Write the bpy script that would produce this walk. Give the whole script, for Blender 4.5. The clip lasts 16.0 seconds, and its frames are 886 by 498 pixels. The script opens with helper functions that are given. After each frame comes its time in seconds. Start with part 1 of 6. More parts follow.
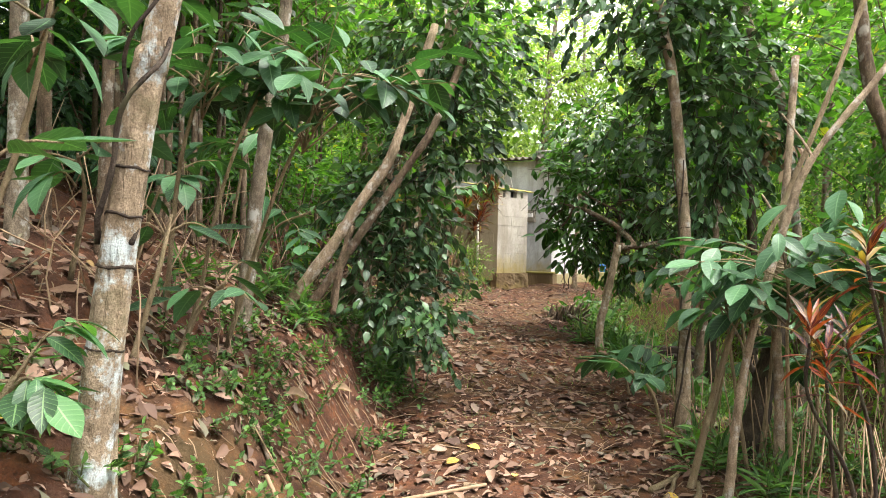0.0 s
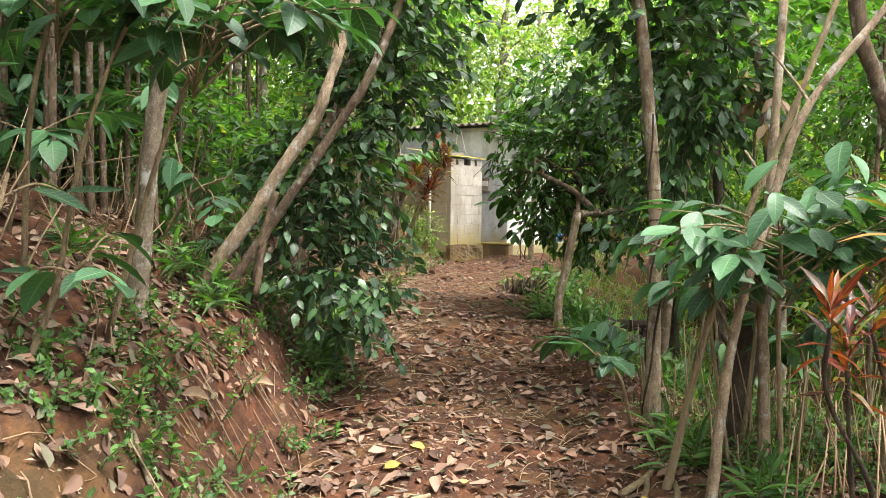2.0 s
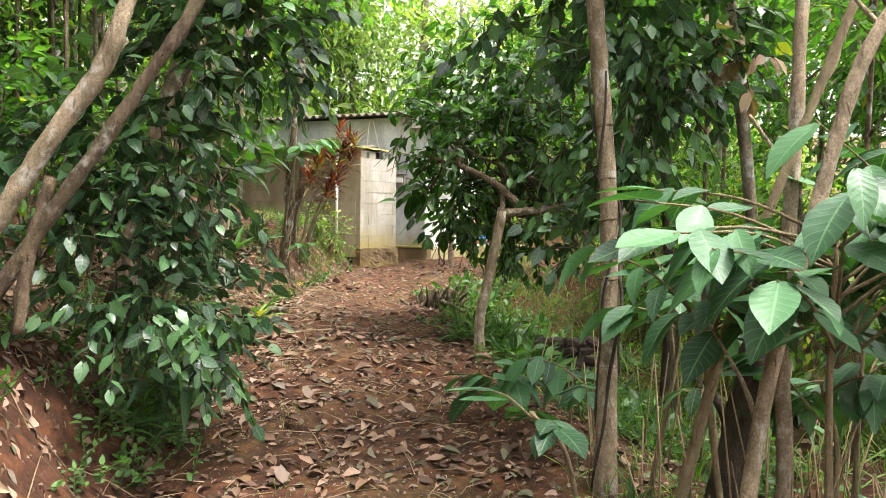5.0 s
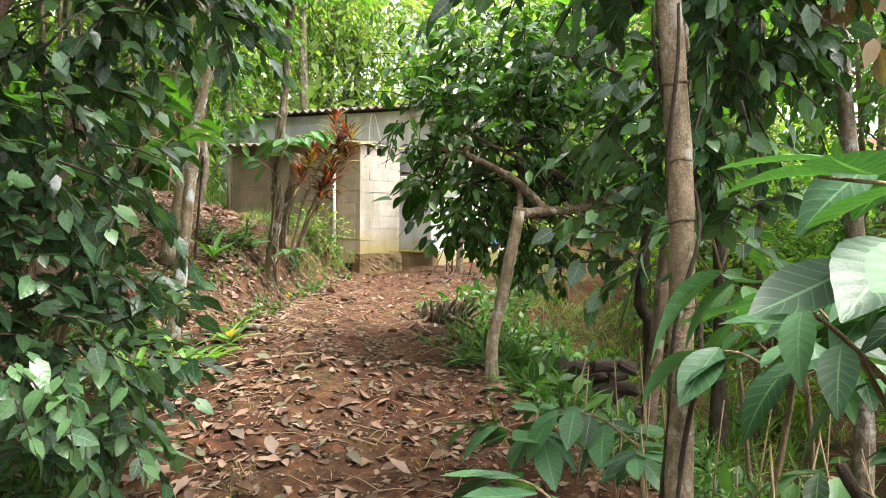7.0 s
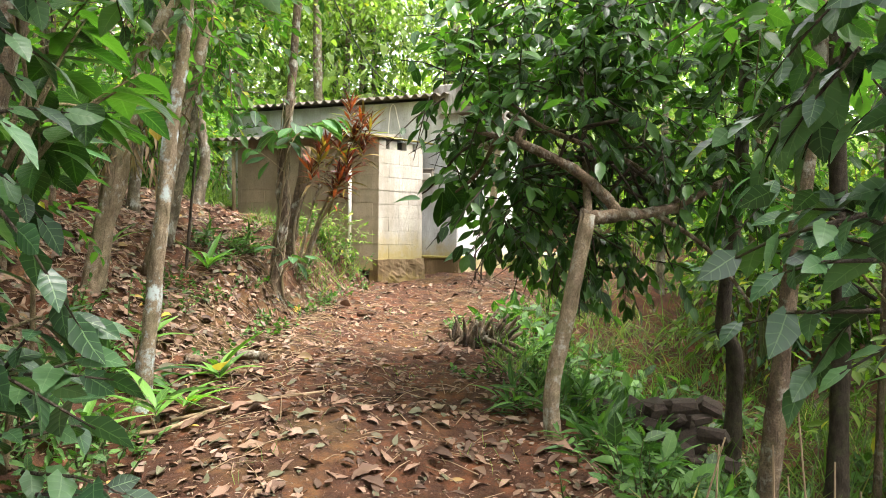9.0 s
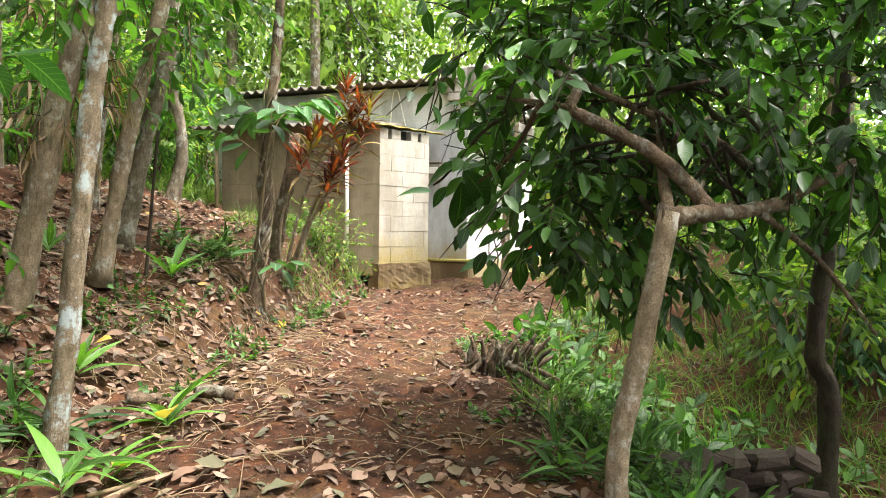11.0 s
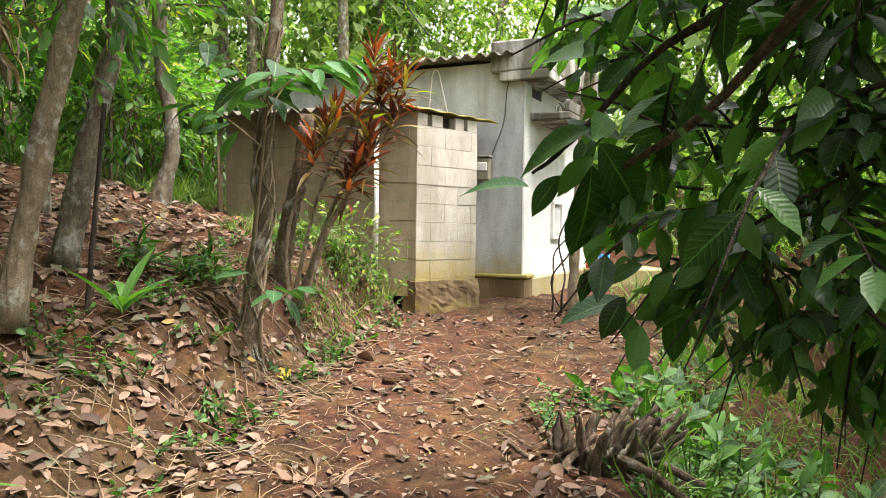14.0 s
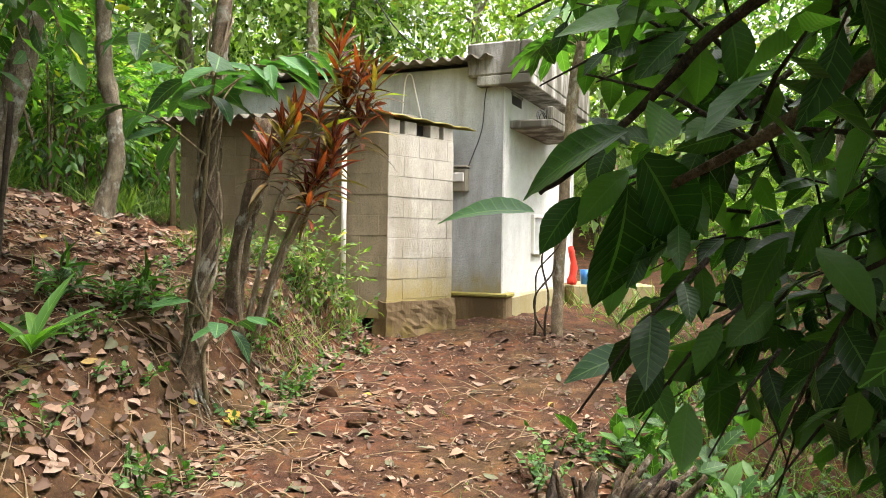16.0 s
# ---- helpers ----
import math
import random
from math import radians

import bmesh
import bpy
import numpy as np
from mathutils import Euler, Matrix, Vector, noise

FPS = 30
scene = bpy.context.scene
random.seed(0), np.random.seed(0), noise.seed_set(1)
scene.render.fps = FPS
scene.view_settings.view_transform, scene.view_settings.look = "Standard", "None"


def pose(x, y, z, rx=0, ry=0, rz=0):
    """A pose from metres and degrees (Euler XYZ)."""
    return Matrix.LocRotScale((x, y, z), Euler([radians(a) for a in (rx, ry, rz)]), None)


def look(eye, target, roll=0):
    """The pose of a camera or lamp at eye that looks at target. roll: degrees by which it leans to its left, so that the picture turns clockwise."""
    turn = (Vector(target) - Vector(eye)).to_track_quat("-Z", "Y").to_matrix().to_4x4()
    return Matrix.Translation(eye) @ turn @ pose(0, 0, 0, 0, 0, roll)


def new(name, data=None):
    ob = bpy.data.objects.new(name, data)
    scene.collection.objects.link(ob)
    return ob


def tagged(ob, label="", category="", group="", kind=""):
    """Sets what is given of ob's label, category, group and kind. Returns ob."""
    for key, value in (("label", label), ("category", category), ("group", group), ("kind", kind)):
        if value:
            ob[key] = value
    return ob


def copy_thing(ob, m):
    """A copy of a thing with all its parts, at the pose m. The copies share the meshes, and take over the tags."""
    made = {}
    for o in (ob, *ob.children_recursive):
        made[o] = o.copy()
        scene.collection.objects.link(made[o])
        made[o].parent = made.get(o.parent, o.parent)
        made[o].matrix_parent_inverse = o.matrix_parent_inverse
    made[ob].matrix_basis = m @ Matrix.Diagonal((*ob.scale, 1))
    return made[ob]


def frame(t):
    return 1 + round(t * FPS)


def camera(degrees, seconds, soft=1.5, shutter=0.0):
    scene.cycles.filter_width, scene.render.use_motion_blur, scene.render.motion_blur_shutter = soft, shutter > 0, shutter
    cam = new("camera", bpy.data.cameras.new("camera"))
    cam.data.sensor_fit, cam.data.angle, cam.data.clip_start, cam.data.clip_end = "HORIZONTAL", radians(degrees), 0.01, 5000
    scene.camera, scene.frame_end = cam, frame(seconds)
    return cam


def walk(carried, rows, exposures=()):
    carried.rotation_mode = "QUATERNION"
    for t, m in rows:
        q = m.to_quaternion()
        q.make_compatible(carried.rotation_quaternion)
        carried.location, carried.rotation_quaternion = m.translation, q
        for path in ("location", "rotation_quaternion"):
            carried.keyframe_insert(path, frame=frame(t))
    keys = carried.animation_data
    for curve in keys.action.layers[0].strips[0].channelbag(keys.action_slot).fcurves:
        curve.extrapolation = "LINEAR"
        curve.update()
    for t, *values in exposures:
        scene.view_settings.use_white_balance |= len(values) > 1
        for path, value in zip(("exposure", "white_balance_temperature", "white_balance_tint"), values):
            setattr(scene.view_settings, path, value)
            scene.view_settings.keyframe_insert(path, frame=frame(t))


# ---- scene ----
cam = camera(62.8, 16.0, 0.6)
METRES, EYE, TILT, LEAN, TURN = 8.7, 1.5, 0.0, 0.0, 0.0
ROWS = [
    (0.0, 0.0, 0.0, 0.0, -0.0, 0.17, -1.32),
    (0.5, 0.0, 0.0093, -0.0028, -0.53, -0.98, -0.96),
    (1.0, 0.0074, 0.0313, -0.0038, -1.31, -1.67, -0.72),
    (1.5, 0.0143, 0.0548, -0.0037, -2.23, -2.0, -0.62),
    (2.0, 0.0149, 0.0873, -0.0026, -3.4, -1.97, -0.67),
    (2.5, 0.0197, 0.1172, -0.0055, -4.71, -2.0, -0.59),
    (3.0, 0.0293, 0.1473, -0.005, -6.19, -2.02, -0.63),
    (3.5, 0.0369, 0.1764, -0.0094, -7.73, -1.99, -0.61),
    (4.0, 0.0434, 0.2082, -0.0069, -9.26, -1.99, -0.6),
    (6.5, 0.0849, 0.3715, 0.001, -8.99, -1.64, -0.49),
    (7.0, 0.0881, 0.4067, -0.0009, -8.4, -1.65, -0.45),
    (7.5, 0.0891, 0.4432, 0.0027, -7.86, -1.68, -0.4),
    (8.0, 0.0935, 0.4822, 0.002, -7.42, -1.69, -0.31),
    (8.5, 0.0939, 0.5179, 0.0014, -7.21, -1.72, -0.37),
    (9.0, 0.0896, 0.555, 0.0047, -7.12, -1.68, -0.57),
    (11.5, 0.1, 0.735, 0.0063, -6.75, -1.79, -0.82),
    (12.0, 0.1014, 0.7757, 0.0033, -6.15, -1.79, -0.98),
    (12.5, 0.0986, 0.8162, 0.009, -5.52, -1.78, -1.04),
    (13.0, 0.1013, 0.8521, 0.0089, -4.9, -1.76, -0.94),
    (13.5, 0.1028, 0.8808, 0.0117, -4.34, -1.72, -0.9),
    (14.0, 0.0988, 0.9136, 0.0135, -4.38, -1.6, -0.76),
    (14.5, 0.0976, 0.9422, 0.0142, -4.83, -1.49, -0.68),
    (15.0, 0.1024, 0.9666, 0.019, -5.3, -1.3, -0.64),
    (15.5, 0.1052, 0.9769, 0.0206, -5.84, -1.09, -0.77),
    (16.0, 0.1047, 0.9831, 0.0212, -6.42, -0.84, -0.85),
]
walk(cam, [(t, pose(0, 0, EYE, TILT, LEAN, TURN) @ pose(METRES * x, METRES * y, METRES * z, 90 + pitch, roll, yaw)) for t, x, y, z, yaw, pitch, roll in ROWS],
     [(t, e, 6600, 17) for t, e in ((0.0, 2.48), (2.0, 2.56), (4.0, 2.66), (7.0, 2.92), (11.5, 2.98), (14.0, 2.7), (16.0, 2.6))])

# ---- world, sun, exposure ----
world = bpy.data.worlds.new("overcast_sky")
scene.world = world
world.use_nodes = True
wn = world.node_tree
sky = wn.nodes.new("ShaderNodeTexSky")
sky.sky_type, sky.sun_disc = "NISHITA", False
sky.sun_elevation, sky.sun_rotation = radians(67), radians(116)
sky.air_density, sky.dust_density, sky.ozone_density = 1.0, 3.0, 1.0
pale = wn.nodes.new("ShaderNodeHueSaturation")
pale.inputs["Saturation"].default_value = 0.1
wn.links.new(sky.outputs[0], pale.inputs["Color"])
wn.links.new(pale.outputs[0], wn.nodes["Background"].inputs["Color"])
wn.nodes["Background"].inputs["Strength"].default_value = 0.15
sun_data = bpy.data.lights.new("sun", "SUN")
sun_data.energy, sun_data.angle, sun_data.color = 1.5, radians(22), (1.0, 0.97, 0.9)
sun = new("sun", sun_data)
sun.matrix_world = look((6.0, -3.0, 16.0), (0.0, 0.0, 0.0))


# ---- materials ----
def material(name, rough=0.7, spec=0.3):
    m = bpy.data.materials.new(name)
    m.use_nodes = True
    b = m.node_tree.nodes["Principled BSDF"]
    b.inputs["Roughness"].default_value = rough
    b.inputs["Specular IOR Level"].default_value = spec
    return m, m.node_tree, b


def node(t, kind, **inputs):
    n = t.nodes.new(kind)
    for key, value in inputs.items():
        n.inputs[key.replace("_", " ")].default_value = value
    return n


def noise_tex(t, scale, detail=4.0, rough=0.6, stretch=None):
    co = t.nodes.new("ShaderNodeTexCoord")
    n = node(t, "ShaderNodeTexNoise", Scale=scale, Detail=detail, Roughness=rough)
    if stretch:
        mp = t.nodes.new("ShaderNodeMapping")
        mp.inputs["Scale"].default_value = stretch
        t.links.new(co.outputs["Object"], mp.inputs["Vector"])
        t.links.new(mp.outputs[0], n.inputs["Vector"])
    else:
        t.links.new(co.outputs["Object"], n.inputs["Vector"])
    return n.outputs["Fac"]


def ramp(t, fac, *stops):
    r = t.nodes.new("ShaderNodeValToRGB")
    while len(r.color_ramp.elements) < len(stops):
        r.color_ramp.elements.new(0.5)
    for e, (p, c) in zip(r.color_ramp.elements, stops):
        e.position, e.color = p, (*c, 1) if len(c) == 3 else c
    t.links.new(fac, r.inputs[0])
    return r.outputs["Color"]


def mix(t, fac, a, b, how="MIX"):
    m = t.nodes.new("ShaderNodeMix")
    m.data_type, m.blend_type = "RGBA", how
    for sock, v in ((m.inputs["Factor"], fac), (m.inputs["A"], a), (m.inputs["B"], b)):
        if isinstance(v, (int, float)):
            sock.default_value = v
        elif isinstance(v, tuple):
            sock.default_value = (*v, 1)
        else:
            t.links.new(v, sock)
    return m.outputs["Result"]


def math_node(t, op, a, b=0.0):
    m = t.nodes.new("ShaderNodeMath")
    m.operation = op
    for sock, v in zip(m.inputs, (a, b)):
        if isinstance(v, (int, float)):
            sock.default_value = v
        else:
            t.links.new(v, sock)
    return m.outputs[0]


def bump(t, b, height, strength=0.4, distance=0.01):
    n = node(t, "ShaderNodeBump", Strength=strength, Distance=distance)
    t.links.new(height, n.inputs["Height"])
    t.links.new(n.outputs[0], b.inputs["Normal"])


def individual(t):
    """A random value for each island and object together."""
    g, o = t.nodes.new("ShaderNodeNewGeometry"), t.nodes.new("ShaderNodeObjectInfo")
    return math_node(t, "FRACT", math_node(t, "ADD", g.outputs["Random Per Island"], o.outputs["Random"]))


def leaf_material(name, dark, light, rib, gloss=0.35, thin=0.35, odd=None, veins=11.0):
    m, t, b = material(name, gloss, 0.42)
    r = individual(t)
    stops = [(0.0, tuple(c * 0.35 for c in dark)), (0.45, dark), (0.9, light)]
    if odd:
        stops += [(0.975, light), (0.985, odd)]
    col = ramp(t, r, *stops)
    spots = noise_tex(t, 30.0, 3.0)
    col = mix(t, math_node(t, "MULTIPLY", spots, 0.35), col, tuple(c * 0.6 for c in light), "MIX")
    uv = t.nodes.new("ShaderNodeUVMap")
    sep = t.nodes.new("ShaderNodeSeparateXYZ")
    t.links.new(uv.outputs[0], sep.inputs[0])
    off = math_node(t, "ABSOLUTE", math_node(t, "SUBTRACT", sep.outputs[0], 0.5))
    mid = math_node(t, "LESS_THAN", off, 0.028)
    wave = math_node(t, "SINE", math_node(t, "MULTIPLY", math_node(t, "SUBTRACT", sep.outputs[1], math_node(t, "MULTIPLY", off, 0.35)), veins * 6.283))
    side = math_node(t, "MULTIPLY", math_node(t, "GREATER_THAN", wave, 0.93), 0.3)
    col = mix(t, math_node(t, "MAXIMUM", math_node(t, "MULTIPLY", mid, 0.6), side), col, rib)
    t.links.new(col, b.inputs["Base Color"])
    bump(t, b, math_node(t, "ADD", math_node(t, "MULTIPLY", wave, 0.4), math_node(t, "MULTIPLY", spots, 2.0)), 0.16, 0.004)
    tr = t.nodes.new("ShaderNodeBsdfTranslucent")
    bright = mix(t, 1.0, col, (1.4, 1.75, 0.45), "MULTIPLY")
    t.links.new(bright, tr.inputs["Color"])
    ms = t.nodes.new("ShaderNodeMixShader")
    ms.inputs[0].default_value = thin
    t.links.new(b.outputs[0], ms.inputs[1])
    t.links.new(tr.outputs[0], ms.inputs[2])
    t.links.new(ms.outputs[0], t.nodes["Material Output"].inputs["Surface"])
    return m


def bark_material(name, dark, light, patch=None, patch_at=0.6, rings=0.0, scale=18.0):
    m, t, b = material(name, 0.85, 0.2)
    grain = noise_tex(t, scale, 6.0, 0.7, (1.0, 1.0, 0.5))
    col = ramp(t, grain, (0.36, dark), (0.64, light))
    fine = noise_tex(t, scale * 7.0, 4.0, 0.7)
    col = mix(t, math_node(t, "MULTIPLY", ramp(t, fine, (0.4, (0, 0, 0)), (0.62, (1, 1, 1))), 0.6), col, tuple(c * 0.4 for c in dark))
    moss = ramp(t, noise_tex(t, 4.5, 5.0, 0.65), (0.52, (0, 0, 0)), (0.68, (1, 1, 1)))
    col = mix(t, math_node(t, "MULTIPLY", moss, 0.5), col, (0.10, 0.115, 0.045))
    blotch = ramp(t, noise_tex(t, 3.2, 4.0, 0.7), (0.42, (0, 0, 0)), (0.6, (1, 1, 1)))
    col = mix(t, math_node(t, "MULTIPLY", blotch, 0.5), col, tuple(c * 0.5 for c in dark))
    if patch:
        spot = ramp(t, noise_tex(t, 9.0, 6.0, 0.7, (1.0, 1.0, 0.8)), (patch_at - 0.02, (0, 0, 0)), (patch_at + 0.09, (1, 1, 1)))
        col = mix(t, math_node(t, "MULTIPLY", spot, 0.85), col, patch)
    crack = ramp(t, noise_tex(t, scale * 2.2, 5.0, 0.7, (1.0, 1.0, 0.16)), (0.36, (1, 1, 1)), (0.44, (0, 0, 0)))
    col = mix(t, math_node(t, "MULTIPLY", crack, 0.45), col, tuple(c * 0.4 for c in dark))
    t.links.new(col, b.inputs["Base Color"])
    relief_ = math_node(t, "SUBTRACT", math_node(t, "ADD", grain, math_node(t, "MULTIPLY", fine, 0.6)), math_node(t, "MULTIPLY", crack, 0.35))
    bump(t, b, relief_, 1.0, 0.018)
    return m


def plain_material(name, a, bcol, scale=20.0, rough=0.7, relief=0.3, metal=0.0, spec=0.3):
    m, t, b = material(name, rough, spec)
    b.inputs["Metallic"].default_value = metal
    n = noise_tex(t, scale, 5.0, 0.65)
    col = ramp(t, n, (0.3, a), (0.7, bcol))
    big = noise_tex(t, scale * 0.13, 3.0)
    col = mix(t, math_node(t, "MULTIPLY", big, 0.5), col, tuple(c * 0.7 for c in a))
    t.links.new(col, b.inputs["Base Color"])
    bump(t, b, n, relief, 0.006)
    return m


def soil_material():
    m, t, b = material("red_soil", 0.92, 0.15)
    big, mid, fine = noise_tex(t, 0.9, 5.0), noise_tex(t, 6.0, 6.0, 0.7), noise_tex(t, 55.0, 6.0, 0.75)
    col = ramp(t, mid, (0.32, (0.016, 0.009, 0.006)), (0.5, (0.066, 0.029, 0.016)), (0.72, (0.19, 0.07, 0.028)))
    col = mix(t, ramp(t, fine, (0.45, (0, 0, 0)), (0.7, (1, 1, 1))), col, (0.075, 0.04, 0.024))
    crumbs = ramp(t, noise_tex(t, 120.0, 3.0, 0.8), (0.62, (0, 0, 0)), (0.68, (1, 1, 1)))
    col = mix(t, math_node(t, "MULTIPLY", crumbs, 0.6), col, (0.22, 0.115, 0.058))
    moss = ramp(t, math_node(t, "MULTIPLY", big, math_node(t, "ADD", mid, 0.45)), (0.47, (0, 0, 0)), (0.62, (1, 1, 1)))
    col = mix(t, math_node(t, "MULTIPLY", moss, 0.3), col, (0.085, 0.08, 0.028))
    t.links.new(col, b.inputs["Base Color"])
    bump(t, b, math_node(t, "ADD", mid, math_node(t, "MULTIPLY", fine, 0.6)), 0.9, 0.03)
    return m


def litter_material():
    m, t, b = material("dry_leaf", 0.7, 0.3)
    r = individual(t)
    col = ramp(t, r, (0.0, (0.035, 0.02, 0.013)), (0.25, (0.095, 0.055, 0.034)), (0.42, (0.20, 0.12, 0.075)), (0.56, (0.30, 0.185, 0.12)), (0.70, (0.43, 0.30, 0.215)),
               (0.78, (0.17, 0.15, 0.12)), (0.83, (0.085, 0.115, 0.06)), (0.90, (0.13, 0.16, 0.085)), (0.93, (0.24, 0.15, 0.09)), (0.99, (0.2, 0.12, 0.07)), (1.0, (0.5, 0.36, 0.05)))
    spots = noise_tex(t, 45.0, 4.0, 0.7)
    col = mix(t, math_node(t, "MULTIPLY", spots, 0.9), col, (0.085, 0.05, 0.032))
    t.links.new(col, b.inputs["Base Color"])
    bump(t, b, spots, 0.5, 0.004)
    return m


def block_material(name, base, moss_top, grime=0.5):
    """Concrete, with green moss that fades out a little above moss_top metres."""
    m, t, b = material(name, 0.92, 0.15)
    o = t.nodes.new("ShaderNodeObjectInfo")
    g = t.nodes.new("ShaderNodeNewGeometry")
    sep = t.nodes.new("ShaderNodeSeparateXYZ")
    t.links.new(g.outputs["Position"], sep.inputs[0])

    def world_noise(scale, detail=5.0, flat=1.0):
        n = node(t, "ShaderNodeTexNoise", Scale=scale, Detail=detail, Roughness=0.65)
        mp = t.nodes.new("ShaderNodeMapping")
        mp.inputs["Scale"].default_value = (1, 1, flat)
        t.links.new(g.outputs["Position"], mp.inputs["Vector"])
        t.links.new(mp.outputs[0], n.inputs["Vector"])
        return n.outputs["Fac"]
    fine, mid = world_noise(90.0), world_noise(7.0)
    streak = world_noise(3.5, 4.0, 0.2)
    lo, hi = tuple(c * 0.8 for c in base), tuple(min(1, c * 1.15) for c in base)
    col = ramp(t, mid, (0.3, lo), (0.7, hi))
    col = mix(t, math_node(t, "MULTIPLY", o.outputs["Random"], 0.5), col, tuple(c * 0.66 for c in base))
    crust = ramp(t, world_noise(28.0, 4.0), (0.44, (0, 0, 0)), (0.58, (1, 1, 1)))
    col = mix(t, math_node(t, "MULTIPLY", crust, 0.2), col, tuple(c * 0.62 for c in base))
    pits = ramp(t, fine, (0.38, (1, 1, 1)), (0.5, (0, 0, 0)))
    col = mix(t, math_node(t, "MULTIPLY", pits, 0.65), col, tuple(c * 0.4 for c in base))
    sooty = grime > 1.0
    dirty = ramp(t, streak, (0.36 if sooty else 0.40, (0, 0, 0)), (0.54 if sooty else 0.62, (1, 1, 1)))
    soot = 0.2 if sooty else 0.42
    col = mix(t, math_node(t, "MULTIPLY", dirty, min(grime, 0.95)), col, (base[0] * soot, base[1] * soot * 0.95, base[2] * soot * 0.8))
    low = math_node(t, "SUBTRACT", math_node(t, "ADD", moss_top, math_node(t, "MULTIPLY", mid, 0.7)), sep.outputs[2])
    green = ramp(t, low, (0.12, (0, 0, 0)), (0.5, (1, 1, 1)))
    col = mix(t, math_node(t, "MULTIPLY", green, 0.75), col, (0.27, 0.205, 0.05))
    t.links.new(col, b.inputs["Base Color"])
    bump(t, b, math_node(t, "ADD", fine, math_node(t, "MULTIPLY", crust, 0.2)), 0.9, 0.006)
    return m


SOIL = soil_material()
LITTER = litter_material()
BLOCK = block_material("grey_block", (0.47, 0.44, 0.375), 1.25, 0.6)
# side blocks: the same concrete with a darker, browner base
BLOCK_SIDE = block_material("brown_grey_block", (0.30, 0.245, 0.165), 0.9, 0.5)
MORTAR = block_material("mortar", (0.45, 0.42, 0.35), 1.1)
RENDER = block_material("weathered_render", (0.57, 0.59, 0.585), 1.15, 0.6)
WHITEWASH = block_material("whitewash", (0.78, 0.79, 0.77), 0.85, 0.2)
PARAPET = block_material("stained_parapet", (0.50, 0.48, 0.44), 0.0, 1.35)
FOOTING = block_material("mossy_footing", (0.23, 0.165, 0.095), 0.62, 0.9)
ROOFING = block_material("asbestos_sheet", (0.20, 0.185, 0.15), 0.0, 0.8)
MOSSY_EDGE = plain_material("mossy_sheet_edge", (0.33, 0.27, 0.07), (0.17, 0.165, 0.06), 25.0, 0.9)
PIPE = plain_material("white_plastic", (0.78, 0.77, 0.72), (0.68, 0.66, 0.6), 12.0, 0.4, 0.05, 0.0, 0.5)
BOX = plain_material("aged_box", (0.36, 0.32, 0.25), (0.22, 0.2, 0.16), 40.0, 0.7)
WIRE = plain_material("black_cable", (0.03, 0.03, 0.03), (0.05, 0.05, 0.05), 30.0, 0.5)
# near-black colour that stands in for the shade inside openings
INSIDE_SHADE = plain_material("inside_shade", (0.03, 0.028, 0.025), (0.05, 0.045, 0.04), 10.0, 0.9)
RED_CLOTH = plain_material("red_cloth", (0.7, 0.06, 0.03), (0.55, 0.04, 0.03), 30.0, 0.8)
BLUE_CLOTH = plain_material("blue_plastic", (0.04, 0.22, 0.5), (0.03, 0.16, 0.4), 30.0, 0.4)
BARK_LICHEN = bark_material("lichen_bark", (0.20, 0.15, 0.09), (0.50, 0.40, 0.27), (0.50, 0.60, 0.59), 0.525)
BARK_GREY = bark_material("grey_bark", (0.13, 0.105, 0.07), (0.36, 0.30, 0.21), (0.40, 0.41, 0.36), 0.54)
BARK_BROWN = bark_material("brown_bark", (0.09, 0.063, 0.04), (0.29, 0.21, 0.135), (0.34, 0.33, 0.27), 0.56)
BARK_TAN = bark_material("tan_bark", (0.20, 0.15, 0.09), (0.47, 0.37, 0.25), (0.44, 0.43, 0.37), 0.56)
BARK_DARK = bark_material("dark_bark", (0.04, 0.03, 0.022), (0.11, 0.085, 0.06))
STEM_PALE = bark_material("pale_stem", (0.24, 0.18, 0.10), (0.36, 0.29, 0.17), None, 0.6, 0.0, 25.0)
STEM_GREEN = bark_material("green_stem", (0.10, 0.13, 0.04), (0.18, 0.20, 0.08))
STONE = plain_material("dark_stone", (0.028, 0.02, 0.016), (0.085, 0.06, 0.045), 14.0, 0.85, 0.7)
DRY_STALK = plain_material("dry_stalk", (0.30, 0.215, 0.125), (0.17, 0.115, 0.07), 30.0, 0.8)
LEAF_COFFEE = leaf_material("coffee_leaf", (0.022, 0.075, 0.03), (0.055, 0.15, 0.058), (0.13, 0.25, 0.12), 0.5, 0.2, None, 9.0)
LEAF_BIG = leaf_material("broad_leaf", (0.035, 0.11, 0.04), (0.08, 0.21, 0.065), (0.2, 0.34, 0.14), 0.42, 0.28, None, 9.0)
LEAF_CITRUS = leaf_material("dark_glossy_leaf", (0.016, 0.056, 0.014), (0.075, 0.18, 0.036), (0.10, 0.2, 0.06), 0.3, 0.36, None, 10.0)
LEAF_VINE = leaf_material("vine_leaf", (0.022, 0.066, 0.028), (0.075, 0.16, 0.06), (0.13, 0.22, 0.10), 0.34, 0.2, None, 5.0)
LEAF_FOREST = leaf_material("forest_leaf", (0.035, 0.10, 0.024), (0.10, 0.22, 0.05), (0.11, 0.2, 0.06), 0.45, 0.55, (0.4, 0.36, 0.05), 5.0)
LEAF_LIGHT = leaf_material("young_leaf", (0.085, 0.17, 0.03), (0.22, 0.32, 0.065), (0.24, 0.36, 0.10), 0.5, 0.5, (0.5, 0.42, 0.05), 5.0)
